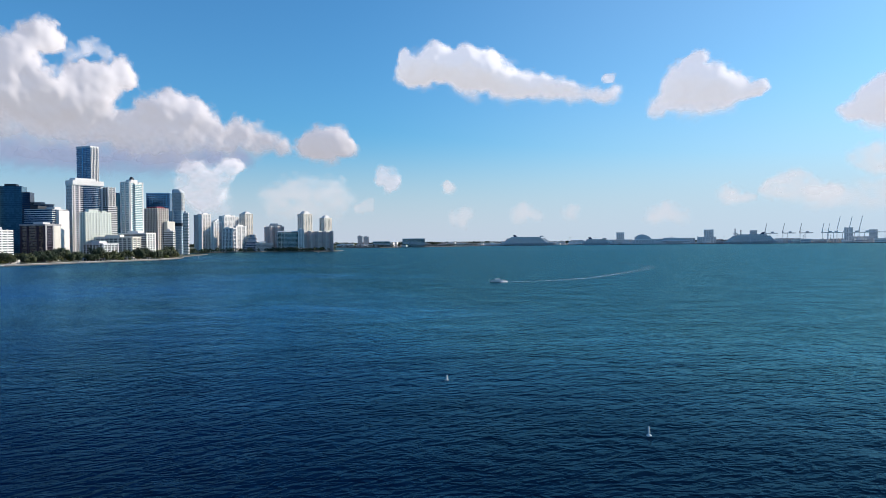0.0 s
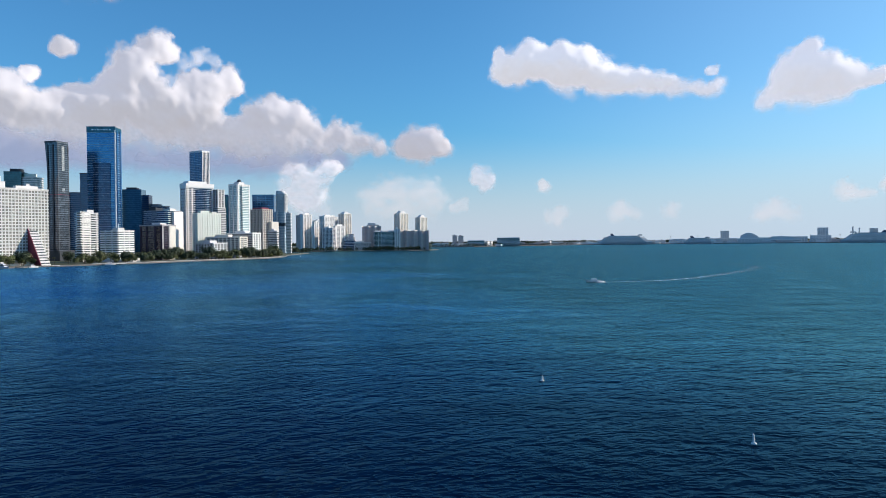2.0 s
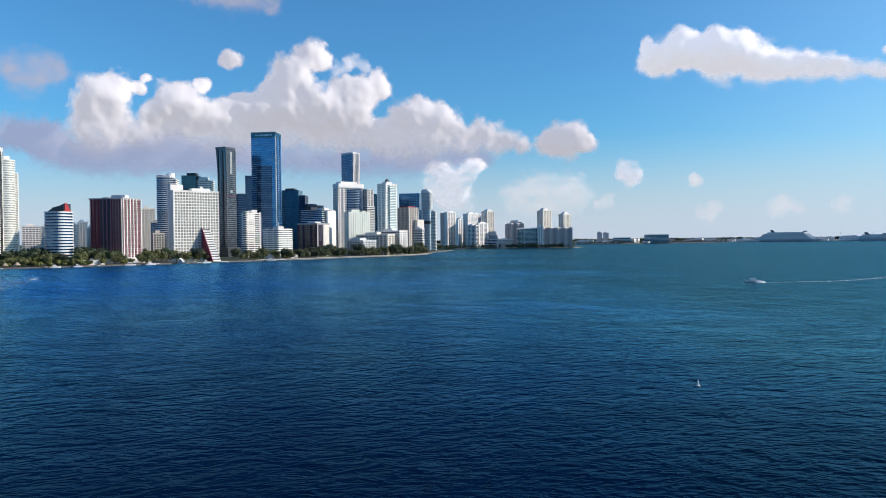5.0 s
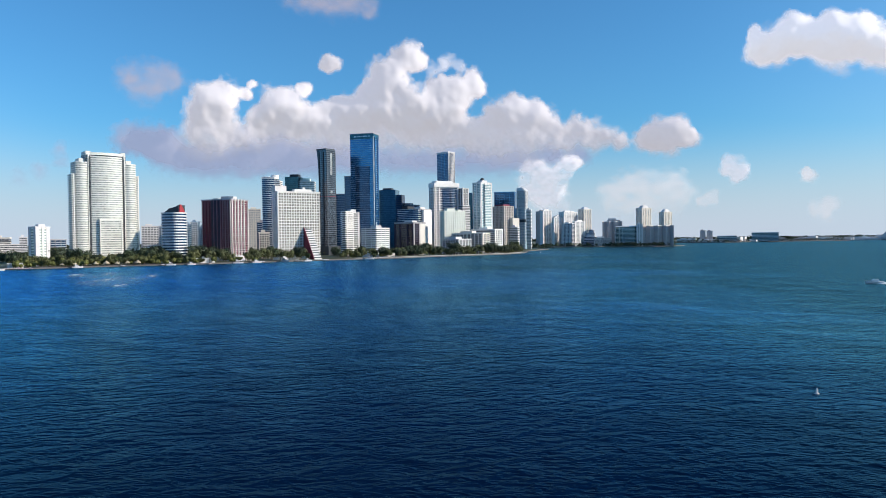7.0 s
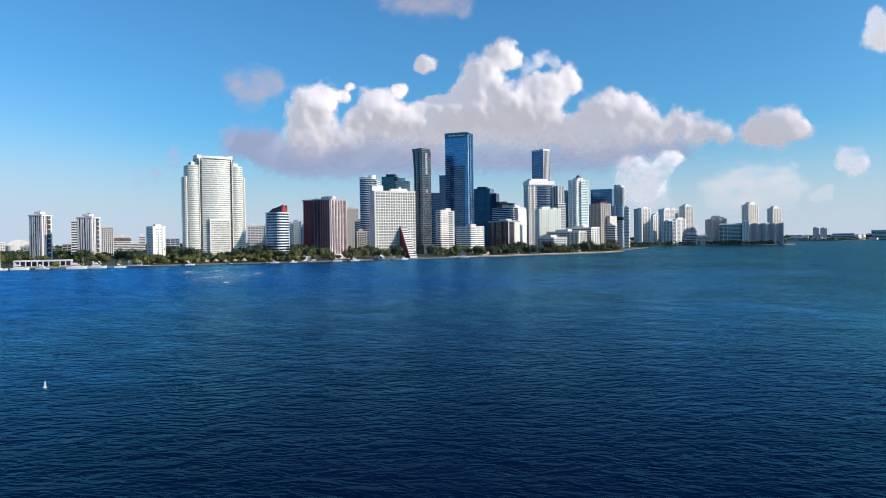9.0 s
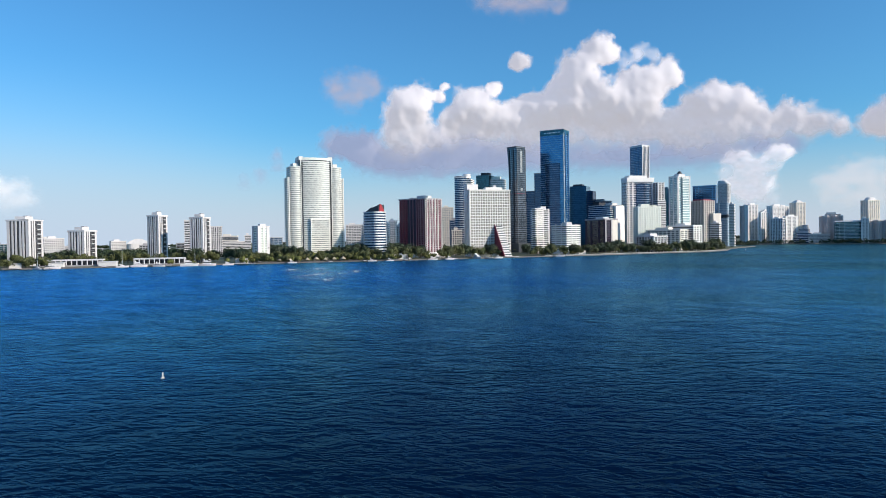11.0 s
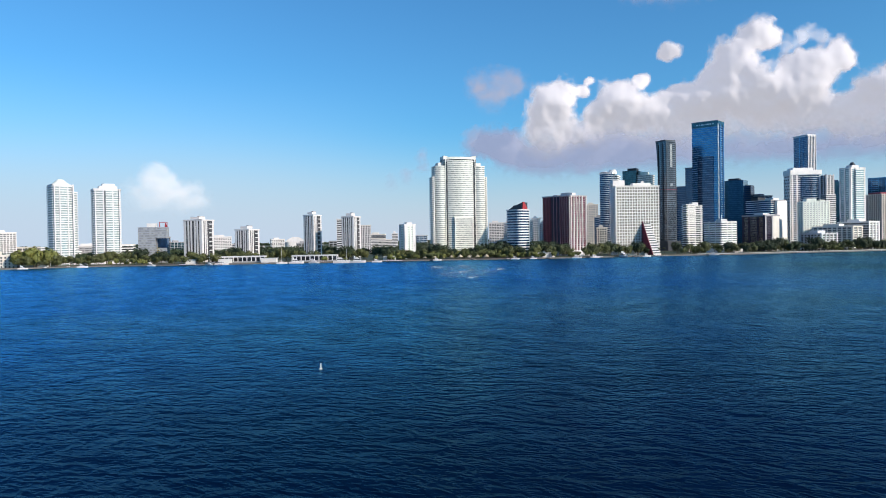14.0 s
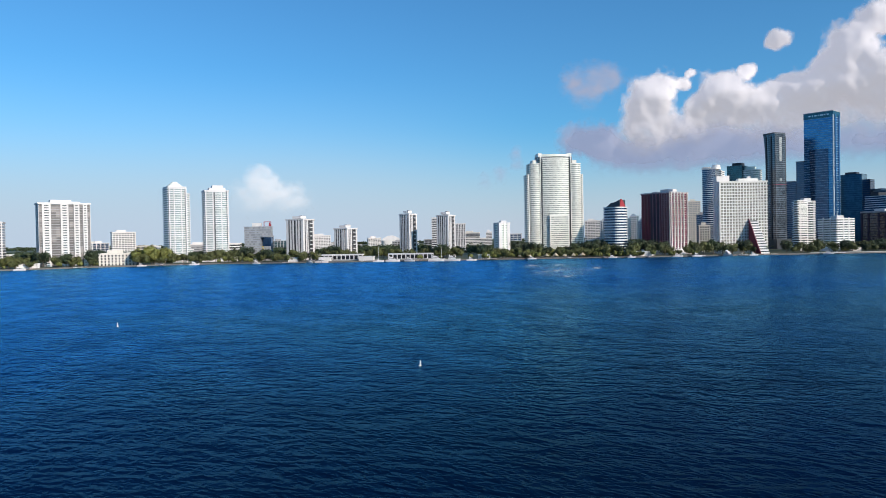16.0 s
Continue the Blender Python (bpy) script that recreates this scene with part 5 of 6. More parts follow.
def trunk_mesh(name, h, r0, r1, limbs, seed):
    rnd = random.Random(seed)
    bm = bmesh.new()

    def limb(a, b, ra, rb):
        ax = (b - a).normalized()
        u = ax.orthogonal().normalized()
        v = ax.cross(u)
        lo = [bm.verts.new(a + (u * math.cos(t) + v * math.sin(t)) * ra) for t in [k * math.pi / 3 for k in range(6)]]
        hi = [bm.verts.new(b + (u * math.cos(t) + v * math.sin(t)) * rb) for t in [k * math.pi / 3 for k in range(6)]]
        for k in range(6):
            bm.faces.new((lo[k], lo[(k + 1) % 6], hi[(k + 1) % 6], hi[k]))

    top = Vector((rnd.uniform(-0.4, 0.4), rnd.uniform(-0.4, 0.4), h))
    limb(Vector((0, 0, -0.3)), top, r0, r1)
    for _ in range(limbs):
        a = rnd.uniform(0, 6.28)
        limb(top * rnd.uniform(0.7, 1.0), top + Vector((math.cos(a) * 2.4, math.sin(a) * 2.4, rnd.uniform(1.5, 3.0))), r1 * 0.7, r1 * 0.25)
    me = bpy.data.meshes.new(name)
    bm.to_mesh(me)
    bm.free()
    me.materials.append(BARK)
    return me


def palm_crown(name, seed):
    rnd = random.Random(seed)
    bm = bmesh.new()
    for k in range(18):
        a, up = rnd.uniform(0, 6.28), rnd.uniform(0.1, 0.9)
        d = Vector((math.cos(a), math.sin(a), 0))
        s = Vector((-d.y, d.x, 0)) * 0.45
        last = None
        for i in range(5):
            t = i / 4
            c = d * 3.0 * t + Vector((0, 0, 2.0 * up * t - 2.6 * t * t))
            wv = s * (1 - 0.75 * t)
            row = (bm.verts.new(c - wv), bm.verts.new(c + wv + Vector((0, 0, 0.15))))
            if last:
                bm.faces.new((last[0], last[1], row[1], row[0]))
            last = row
    me = bpy.data.meshes.new(name)
    bm.to_mesh(me)
    bm.free()
    me.materials.append(LEAF)
    return me


KINDS = []
for k, (w, h, mat, lab) in enumerate(((13, 10, LEAF, "broad dark green shade tree"), (10, 9, LEAF_LIGHT, "yellow-green rounded shore tree"), (15, 12, LEAF, "large spreading green shade tree"), (8, 6, LEAF_LIGHT, "low yellow-green shrub tree"), (16, 13, LEAF_DARK, "large dark spreading shade tree"))):
    KINDS.append((lab, trunk_mesh("trunk", h * 0.42, 0.35, 0.2, 5, k), crown_mesh("crown", 10 + k, w, h, 1150, 0.62, mat)))
PALM = ("slender palm with a ragged crown", trunk_mesh("trunk", 9.0, 0.25, 0.17, 0, 30), palm_crown("crown", 31))


def tree(kind, x, y, size, turn, z=1.5):
    lab, tr, cr = kind
    palm = kind is PALM
    ob = thing("palm_tree" if palm else "tree", lab, "palm" if palm else "tree", x, y, z, turn, "shore palms" if palm else "shore trees")
    ob.scale = (size, size, size)
    mesh_part("trunk", tr, ob)
    mesh_part("crown", cr, ob, at=(0, 0, 9.0) if palm else None)


rnd = random.Random(5)
for x, y, nx, ny in along(SHORE[2:], 7.0, rnd):
    for row, (near, far) in enumerate(((3, 11), (16, 34))):
        o = rnd.uniform(near, far)
        if row and 285 < y < 455:
            o += 36
        px, py = x + nx * o, y + ny * o
        open_front = 290 < py < 455 or 700 < py < 800
        open_front = open_front or 38 < py < 92
        if rnd.random() < (0.12 if open_front and (row == 0 or py < 100) else (0.85, 0.9)[row]):
            sunny = 380 < py < 640
            if rnd.random() < (0.2 if py > 640 else 0.12):
                kind, size = PALM, rnd.uniform(0.7, 1.1)
            else:
                kind = KINDS[rnd.choice((1, 3, 3, 0) if sunny and row == 0 else (0, 4, 4, 2, 3) if py > 800 else (0, 0, 1, 2, 3) if row == 0 else (0, 2, 4, 2))]
                size = rnd.uniform(0.6, 1.05) if row == 0 else rnd.uniform(0.95, 1.5)
            tree(kind, px, py, size, rnd.uniform(0, 360))
for x, y, s, k in ((-976, 104, 2.6, 1), (-977, 88, 2.2, 1), (-975, 120, 2.3, 1), (-1000, 110, 2.2, 1), (-982, 128, 1.5, 0), (-742, 560, 1.3, 1), (-752, 545, 1.2, 1), (-735, 575, 1.2, 1), (-760, 530, 1.2, 3), (-725, 590, 1.3, 0), (-905, 92, 1.25, 2), (-917, 112, 1.1, 1), (-985, 118, 1.3, 2), (-992, 96, 1.1, 1), (-780, 636, 1.35, 2), (-768, 650, 1.2, 0), (-790, 622, 1.1, 2), (-700, 668, 1.0, 0), (-690, 682, 0.9, 0), (-770, 560, 1.3, 4), (-800, 560, 1.3, 4), (-815, 575, 1.2, 4)):
    if x < -900 and x > -960:
        x -= 62
    tree(KINDS[k], x, y, s, s * 200)


rnd = random.Random(77)
for x, y, nx, ny in along([(-786, 420), (-747, 499), (-706, 569), (-657, 633)], 4.5, rnd):
    o = rnd.uniform(4, 18)
    if y > 470:
        tree(KINDS[rnd.choice((1, 3, 3, 3, 0))], x + nx * o, y + ny * o, rnd.uniform(0.7, 1.25), rnd.uniform(0, 360))
for x, y, sz in ((-802, 543, 1.6), (-806, 552, 1.6), (-790, 566, 1.1), (-727, 619, 1.5), (-736, 611, 1.4), (-722, 629, 1.6), (-680, 672, 1.5), (-690, 660, 1.6), (-668, 684, 1.3)):
    tree(KINDS[4], x, y, sz, sz * 170)


def woods(name, label, spots, mat, leaf, seed):
    """A far wood: leaf clumps on many crowns, one mesh."""
    rnd = random.Random(seed)
    verts, faces = [], []
    for x, y, w, h in spots:
        for _ in range(46):
            v = Vector((rnd.gauss(0, 1), rnd.gauss(0, 1), abs(rnd.gauss(0, 1)) * 0.9)).normalized()
            c = Vector((x + v.x * w * 0.5, y + v.y * w * 0.5, 1.5 + h * 0.25 + v.z * h * 0.75))
            s = leaf * rnd.uniform(0.6, 1.4)
            i = len(verts)
            for _k in range(4):
                verts.append(c + Vector((rnd.uniform(-s, s), rnd.uniform(-s, s), rnd.uniform(-s, s) * 0.8)))
            faces += [(i, i + 1, i + 2), (i, i + 2, i + 3), (i + 1, i + 3, i + 2)]
    me = bpy.data.meshes.new(name)
    me.from_pydata(verts, [], faces)
    me.materials.append(mat)
    tagged(new(name, me), label, "trees", kind="stuff")


rnd = random.Random(9)
spots = []
for _ in range(1500):
    a, q = radians(rnd.uniform(40, 98)), rnd.uniform(1010, 1900)
    x, y = -q * math.sin(a), q * math.cos(a)
    if x < -905 - max(0, 200 - y) * 0.35 or y > 560:
        spots.append((x - 40, y + 10, rnd.uniform(9, 18), rnd.uniform(8, 15)))
woods("woods", "dark green tree canopy between the buildings", spots, LEAF_DARK, 2.2, 1)
spots = [(-q * math.sin(a), q * math.cos(a), rnd.uniform(40, 90), rnd.uniform(9, 15)) for a, q in [(radians(-42 + 145 * i / 420), rnd.uniform(4600, 4750)) for i in range(420)]]
woods("far_woods", "distant hazy tree line on the horizon", spots, LEAF_DARK, 10, 2)
spots = [(x + rnd.uniform(-8, 8), y + rnd.uniform(4, 22), rnd.uniform(7, 13), rnd.uniform(6, 12)) for x, y, _a, _b in along([(-528, 1575), (-620, 1664), (-690, 1752), (-660, 1850), (-585, 1895), (-500, 1905)], 6, rnd)]
spots += [(x + rnd.uniform(-4, 4), y + rnd.uniform(3, 16), rnd.uniform(6, 11), rnd.uniform(6, 12)) for x, y, _a, _b in along([(-478, 1890), (-420, 1884), (-350, 1907), (-300, 1947)], 4, rnd)]
spots += [(x, y + rnd.uniform(4, 30), rnd.uniform(9, 18), rnd.uniform(6, 12)) for x, y, _a, _b in along([(-430, 2842), (-260, 2892), (-100, 3062), (180, 3332)], 9, rnd)]
woods("shore_woods", "dark trees along the far shores", spots, LEAF_DARK, 1.8, 3)


rnd = random.Random(44)
for k in range(44):
    t = rnd.random()
    px = 160 + 2500 * t
    py = 3470 + rnd.uniform(0, 160) - max(0, px - 1500) * 0.30
    hh = rnd.choice((7, 8, 9, 11, 13, 16, 20))
    block("port_shed", "distant pale port shed in the haze", px, py, rnd.uniform(-12, 12), rnd.uniform(18, 70), 20, hh, max(2, int(hh / 5)), G_HAZE, rnd.choice((CHALK, PALEGREY, PALEGREY, PALEROSE, PALEGREEN)), th=1.8, nf=rnd.choice((0, 4, 6)), group="port sheds", category="shed", cap=k % 2 == 0)


# ---------- boats, buoys ----------
def hull_mesh(length, wide, deep):
    bm = bmesh.new()
    rows = []
    for i in range(9):
        t = i / 8
        x = (t - 0.5) * length
        w = wide / 2 * (1 - max(0, (t - 0.45) / 0.55) ** 2.2)
        up = deep * (1 + 0.35 * t * t)
        rows.append([bm.verts.new(c) for c in ((x, -w, up), (x * 0.97, -w * 0.75, 0.1), (x * 0.95, 0, -0.35), (x * 0.97, w * 0.75, 0.1), (x, w, up))])
    for a, b in zip(rows, rows[1:]):
        for k in range(4):
            bm.faces.new((a[k], a[k + 1], b[k + 1], b[k]))
        bm.faces.new((a[4], a[0], b[0], b[4]))
    bm.faces.new(rows[0][::-1])
    bmesh.ops.recalc_face_normals(bm, faces=bm.faces)
    return bm


def yacht(x, y, rz, s, label, sail=False):
    r = thing("sailboat" if sail else "motor_yacht", label, "boat", x, y, 0.05, rz, "moored boats")
    r.scale = (s, s, s)
    part("hull", hull_mesh(14, 4.2, 1.6), BRIGHT, r)
    part("deck", box_bm(11, 3.2, 0.3), WHITE, r, at=(-0.8, 0, 1.5))
    if sail:
        part("cabin", prism(bmesh.new(), rect(5, 2.4), 1.8, 2.7, rect(4, 1.9)), BRIGHT, r)
        part("mast", prism(bmesh.new(), rect(0.3, 0.3), 1.8, 19, rect(0.16, 0.16)), STEEL, r)
        part("furled_sail", box_bm(5.6, 0.5, 0.5), WHITE, r, at=(-3, 0, 3.4))
    else:
        cab = part("cabin", prism(bmesh.new(), rect(6.4, 3.0, -0.6), 1.8, 3.6, rect(5.0, 2.6, -1.0)), BRIGHT, r)
        part("window_band", prism(bmesh.new(), rect(5.9, 3.02, -0.75), 2.6, 3.15, rect(5.6, 2.9, -0.85)), G_BLACK, cab)
        part("fly_bridge", prism(bmesh.new(), rect(3.6, 2.4, -1.4), 3.6, 4.6, rect(3.0, 2.2, -1.7)), BRIGHT, r)
        part("arch", box_bm(0.4, 2.6, 1.2), BRIGHT, r, at=(-2.9, 0, 4.6))


for x, y, rz, s, sail in ((-858, 290, 60, 1.2, False), (-868, 278, 20, 0.9, True), (-812, 367, 58, 1.3, False), (-822, 352, 70, 1.0, True), (-800, 385, 40, 1.0, False), (-772, 408, 60, 1.5, False), (-762, 425, 50, 1.4, False),
                          (-778, 418, 10, 0.9, True), (-752, 446, 60, 0.9, False), (-728, 520, 60, 0.8, False), (-672, 602, 50, 0.8, False), (-660, 622, 60, 0.7, False), (-632, 672, 50, 0.9, False), (-618, 690, 60, 0.9, False), (-598, 722, -20, 1.3, False),
                          (-585, 752, 60, 0.8, False), (-545, 840, 30, 0.9, False), (-940, 150, 80, 0.9, False), (-955, 90, 85, 0.8, False), (-944, -40, 90, 0.9, False), (-905, 220, 40, 0.8, False)):
    yacht(x, y, rz, s, "white sailboat moored at the shore" if sail else "white motor yacht moored at the shore", sail)

r = thing("motor_boat", "white motor boat crossing the bay ahead of its wake", "boat", 34.5, 455.5, 0.05, 188)
part("hull", hull_mesh(9.5, 3.2, 1.15), CHALK, r)
cab = part("cabin", prism(bmesh.new(), rect(4.2, 2.4, -0.2), 1.0, 2.4, rect(3.0, 1.9, -0.5)), CHALK, r)
part("windscreen", prism(bmesh.new(), rect(0.9, 2.0, 1.6), 1.0, 1.9, rect(0.3, 1.7, 1.2)), G_BLACK, cab)
part("bow_spray", prism(bmesh.new(), rounded(7, 5.6, 2.4, -4.2), -0.1, 0.7, rounded(4, 3, 1.2, -4.6)), CHALK, r)


def ribbon(name, label, line, widths, thick, z):
    """Foam lying on the water along a curved line."""
    pts = []
    for (x0, y0), (x1, y1) in zip(line, line[1:]):
        pts += [(x0 + (x1 - x0) * k / 14, y0 + (y1 - y0) * k / 14) for k in range(14)]
    bm = bmesh.new()
    lay = bm.verts.layers.float.new("thick")
    last, n = None, len(pts)
    for i, (x, y) in enumerate(pts[:-1]):
        dx, dy = pts[i + 1][0] - x, pts[i + 1][1] - y
        q = math.hypot(dx, dy)
        t = i / n
        w = widths[0] + (widths[1] - widths[0]) * t
        row = []
        for k, u in enumerate((-1, -0.5, 0, 0.5, 1)):
            v = bm.verts.new((x - dy / q * w * u, y + dx / q * w * u, z))
            v[lay] = (thick[0] + (thick[1] - thick[0]) * t) * (0, 0.7, 1, 0.7, 0)[k]
            row.append(v)
        if last:
            for a in range(4):
                bm.faces.new((last[a], last[a + 1], row[a + 1], row[a]))
        last = row
    tagged(part(name, bm, WAKE_AND_REFLECTION), label, "wake", kind="stuff")


ribbon("wake", "curving white wake behind the motor boat", [(39, 456), (54, 461), (80, 474), (105, 500), (128, 537), (155, 585), (180, 630), (202, 690), (205, 740), (195, 785), (172, 828)], (1.6, 18), (0.56, 0.18), 0.02)


def shoal(az, far, wide, deep, thick, z):
    """A ragged pale patch on the water, shallows and the tower's painted reflection in one, az degrees to the west, far
    metres off.
    """
    bm = bmesh.new()
    lay = bm.verts.layers.float.new("thick")
    c, n = math.cos(radians(az)), 18
    sn = math.sin(radians(az))
    rows = []
    for i in range(n + 1):
        rows.append([])
        for j in range(n + 1):
            u, v = 2 * i / n - 1, 2 * j / n - 1
            px, py = u * wide / 2, far + v * deep / 2
            q = max(0.0, 1 - u * u - v * v)
            vert = bm.verts.new((px * c - py * sn, py * c + px * sn, z))
            vert[lay] = thick * q * (0.75 + 0.5 * noise.noise((px * 0.09, py * 0.03, az)))
            rows[-1].append(vert)
    for i in range(n):
        for j in range(n):
            bm.faces.new((rows[i][j], rows[i + 1][j], rows[i + 1][j + 1], rows[i][j + 1]))
    tagged(part("shoal_reflection_patch", bm, WAKE_AND_REFLECTION), "pale shoal patch with painted tower reflection off the shore", "foam", kind="stuff")


# pale shallows below the tall tower, its reflection painted in with them
for k, spot in enumerate(((52.3, 600, 80, 300, 0.47), (51.8, 505, 18, 70, 0.56), (49.6, 650, 14, 120, 0.58), (54.6, 690, 26, 150, 0.54), (52.6, 700, 30, 110, 0.52))):
    shoal(*spot, 0.02 + 0.003 * k)


def buoy(x, y, h, lean, label):
    r = thing("buoy", label, "buoy", x, y, -0.1, 40 * lean)
    r.rotation_euler.x = radians(lean)
    def lathe(prof):
        bm = bmesh.new()
        rows = [[bm.verts.new((q * math.cos(t), q * math.sin(t), z)) for t in [k * math.pi / 8 for k in range(16)]] for q, z in prof]
        for a, b in zip(rows, rows[1:]):
            for k in range(16):
                bm.faces.new((a[k], a[(k + 1) % 16], b[(k + 1) % 16], b[k]))
        bm.faces.new(rows[-1])
        return bm
    part("float", lathe([(0.05, -0.2), (0.36, -0.15), (0.42, 0.05), (0.40, 0.18), (0.28, 0.28), (0.18, 0.34)]), WHITE, r, smooth=True)
    spar = part("spar", lathe([(0.17, 0.32), (0.15, 0.5), (0.12, h * 0.75), (0.11, h), (0.04, h + 0.04)]), BRIGHT, r, smooth=True)
    part("band", lathe([(0.145, 0.62), (0.16, 0.64), (0.16, 0.78), (0.14, 0.8)]), CREAM, spar)


for x, y, h, lean in ((28.2, 97.0, 1.4, 5), (0.5, 137.0, 1.1, -3), (-144.9, 66.8, 1.35, 3), (-269.7, 14.7, 1.35, 2)):
    buoy(x, y, h, lean, "small white spar buoy floating on the bay")
for x, y in ((-440, 1085), (-300, 1700), (-430, 1240)):
    buoy(x, y, 3.4, 1, "small white channel marker off the point")


# ---------- clouds ----------
def fbm(a, e, seed, octaves=5, base=0.9):
    """Fractal noise over azimuth and elevation, about -1 to 1."""
    rng = np.random.RandomState(seed)
    out, amp = np.zeros_like(a), 0.5
    for o in range(octaves):
        g = rng.rand(128, 128) * 2 - 1
        u, v = (a * base * 2 ** o + rng.rand() * 100), (e * base * 2 ** o + rng.rand() * 100)
        iu, iv = np.floor(u).astype(int), np.floor(v).astype(int)
        fu, fv = u - iu, v - iv
        fu, fv = fu * fu * (3 - 2 * fu), fv * fv * (3 - 2 * fv)
        s = lambda i, j: g[i % 128, j % 128]
        out += amp * ((s(iu, iv) * (1 - fu) + s(iu + 1, iv) * fu) * (1 - fv) + (s(iu, iv + 1) * (1 - fu) + s(iu + 1, iv + 1) * fu) * fv)
        amp *= 0.55
    return out


def blur(m, sigma):
    """Gaussian blur of a grid, by Fourier transform, with a zero margin."""
    pad = int(3 * sigma) + 2
    p = np.pad(m, pad)
    fx, fy = np.fft.fftfreq(p.shape[0])[:, None], np.fft.fftfreq(p.shape[1])[None, :]
    out = np.fft.ifft2(np.fft.fft2(p) * np.exp(-2 * (np.pi * sigma) ** 2 * (fx ** 2 + fy ** 2))).real
    return out[pad:-pad, pad:-pad]


def cloud(label, lobes, seed, step=0.11, dense=1.0, soft=0.70, rough=0.46, deep=120, far=4780, mat=None, swell=1.42, base=None):
    """A cumulus: lobes given as azimuth (to the left), elevation and radius in degrees, seen from the middle of the bay;
    a closed body, bulging to front and back, thin at its edges."""
    L = np.array(lobes)
    if len(lobes) < 4:
        rough, deep, soft = rough * 1.3, deep * 0.35, soft * 1.25
    a0, a1 = (L[:, 0] - L[:, 2]).min() - 0.9, (L[:, 0] + L[:, 2]).max() + 0.9
    e0, e1 = max(0.1, (L[:, 1] - L[:, 2]).min() - 0.9), (L[:, 1] + L[:, 2]).max() + 0.9
    A, E = np.meshgrid(np.arange(a0, a1, step), np.arange(e0, e1, step), indexing="ij")
    big, fine = fbm(A, E, seed), fbm(A, E, seed + 50, 5, 2.4)
    wa, we = A + 0.40 * big, E + 0.36 * fbm(A, E, seed + 9)
    # the lobes melt into one another
    S, dome = np.zeros_like(A), np.zeros_like(A)
    rng = np.random.RandomState(seed + 400)
    for la, le, lr in L:
        for turn, out, size in [(0, 0, 1.15)] + [(rng.uniform(-0.5, 3.6), rng.uniform(0.45, 0.95), rng.uniform(0.3, 0.55)) for _ in range(7)]:
            ba, be, br = la + out * lr * math.cos(turn), le + out * lr * math.sin(turn), size * lr
            rise = 1 - ((A + 0.22 * big - ba) ** 2 + (E + 0.22 * fine - be) ** 2) / br ** 2
            dome = np.maximum(dome, 84 * br * np.sqrt(np.clip(rise, 0, 1)) + (70 * lr * math.sqrt(1 - out * out) if out else 0) * (rise > 0))
        S += np.clip(1 - ((wa - la) ** 2 + ((we - le) * np.where(we < le, 1.15, 1.0)) ** 2) / (swell * lr) ** 2, 0, 1) ** 2
    F = 1.6 * (np.minimum(S, 1.2) - 0.19 + 0.16 * soft) + rough * (0.75 * big + 1.0 * fine)
    puffs = 1 - 2.2 * np.abs(fbm(A + 0.3 * fine, E + 0.3 * big, seed + 70, 3, 0.5))
    F = np.where(S > 0, F, -1.0)
    low = np.clip((L[:, 1].mean() - E) / 3.0, 0, 1)
    thick = np.clip(F / (soft * (1 + 2.0 * low)), 0, 1)
    thick = thick * thick * (3 - 2 * thick) * dense
    if dense < 0.82:
        thick = thick * np.clip(0.8 + 0.8 * fbm(A, E * 1.6, seed + 33, 3, 0.9), 0.2, 1.2)
    if base:
        up = np.clip((E + 0.5 * big - base) / 2.2, 0, 1)
        thick = thick * up * up * (3 - 2 * up)
    M = np.clip(F * 1.4, 0, 1)
    dome = dome * np.clip((E - L[:, 1].mean() + 1.6) / 2.4, 0.3, 1)
    H = deep * (1.7 * blur(M, 1.7 / step) + 0.5 * blur(M, 0.6 / step) + 0.26 * blur(M * puffs, 0.3 / step) + 0.08 * blur(M * fine, 0.12 / step)) + 0.45 * deep / 95 * blur(dome, 0.22 / step)
    H = np.where(F > 0, np.maximum(H, 1.0), 1.0)
    keep = F > -0.03
    index = -np.ones(A.shape, int)
    index[keep] = np.arange(keep.sum())
    ra, re = np.radians(A[keep]), np.radians(E[keep])
    way = np.stack([-np.sin(ra) * np.cos(re), np.cos(ra) * np.cos(re), np.sin(re)], 1)
    origin = np.array([-2.5, -2.0, 27.8])
    front, rear = origin + way * (far - H[keep])[:, None], origin + way * (far + 0.3 * H[keep] + 2)[:, None]
    quad = keep[:-1, :-1] & keep[1:, :-1] & keep[1:, 1:] & keep[:-1, 1:]
    i, j = np.nonzero(quad)
    f = np.stack([index[i, j], index[i + 1, j], index[i + 1, j + 1], index[i, j + 1]], 1)
    n = int(keep.sum())
    me = bpy.data.meshes.new("cloud")
    me.from_pydata(np.concatenate([front, rear]).tolist(), [], np.concatenate([f, f[:, ::-1] + n]).tolist())
    me.polygons.foreach_set("use_smooth", np.ones(len(me.polygons), bool))
    at = me.attributes.new("thick", "FLOAT", "POINT")
    at.data.foreach_set("value", np.concatenate([thick[keep], thick[keep]]).astype(np.float32))
    me.materials.append(mat or (CLOUD if dense > 0.8 else CLOUD_THIN))
    tagged(new("cloud", me), label, "cloud", "clouds", "structure")


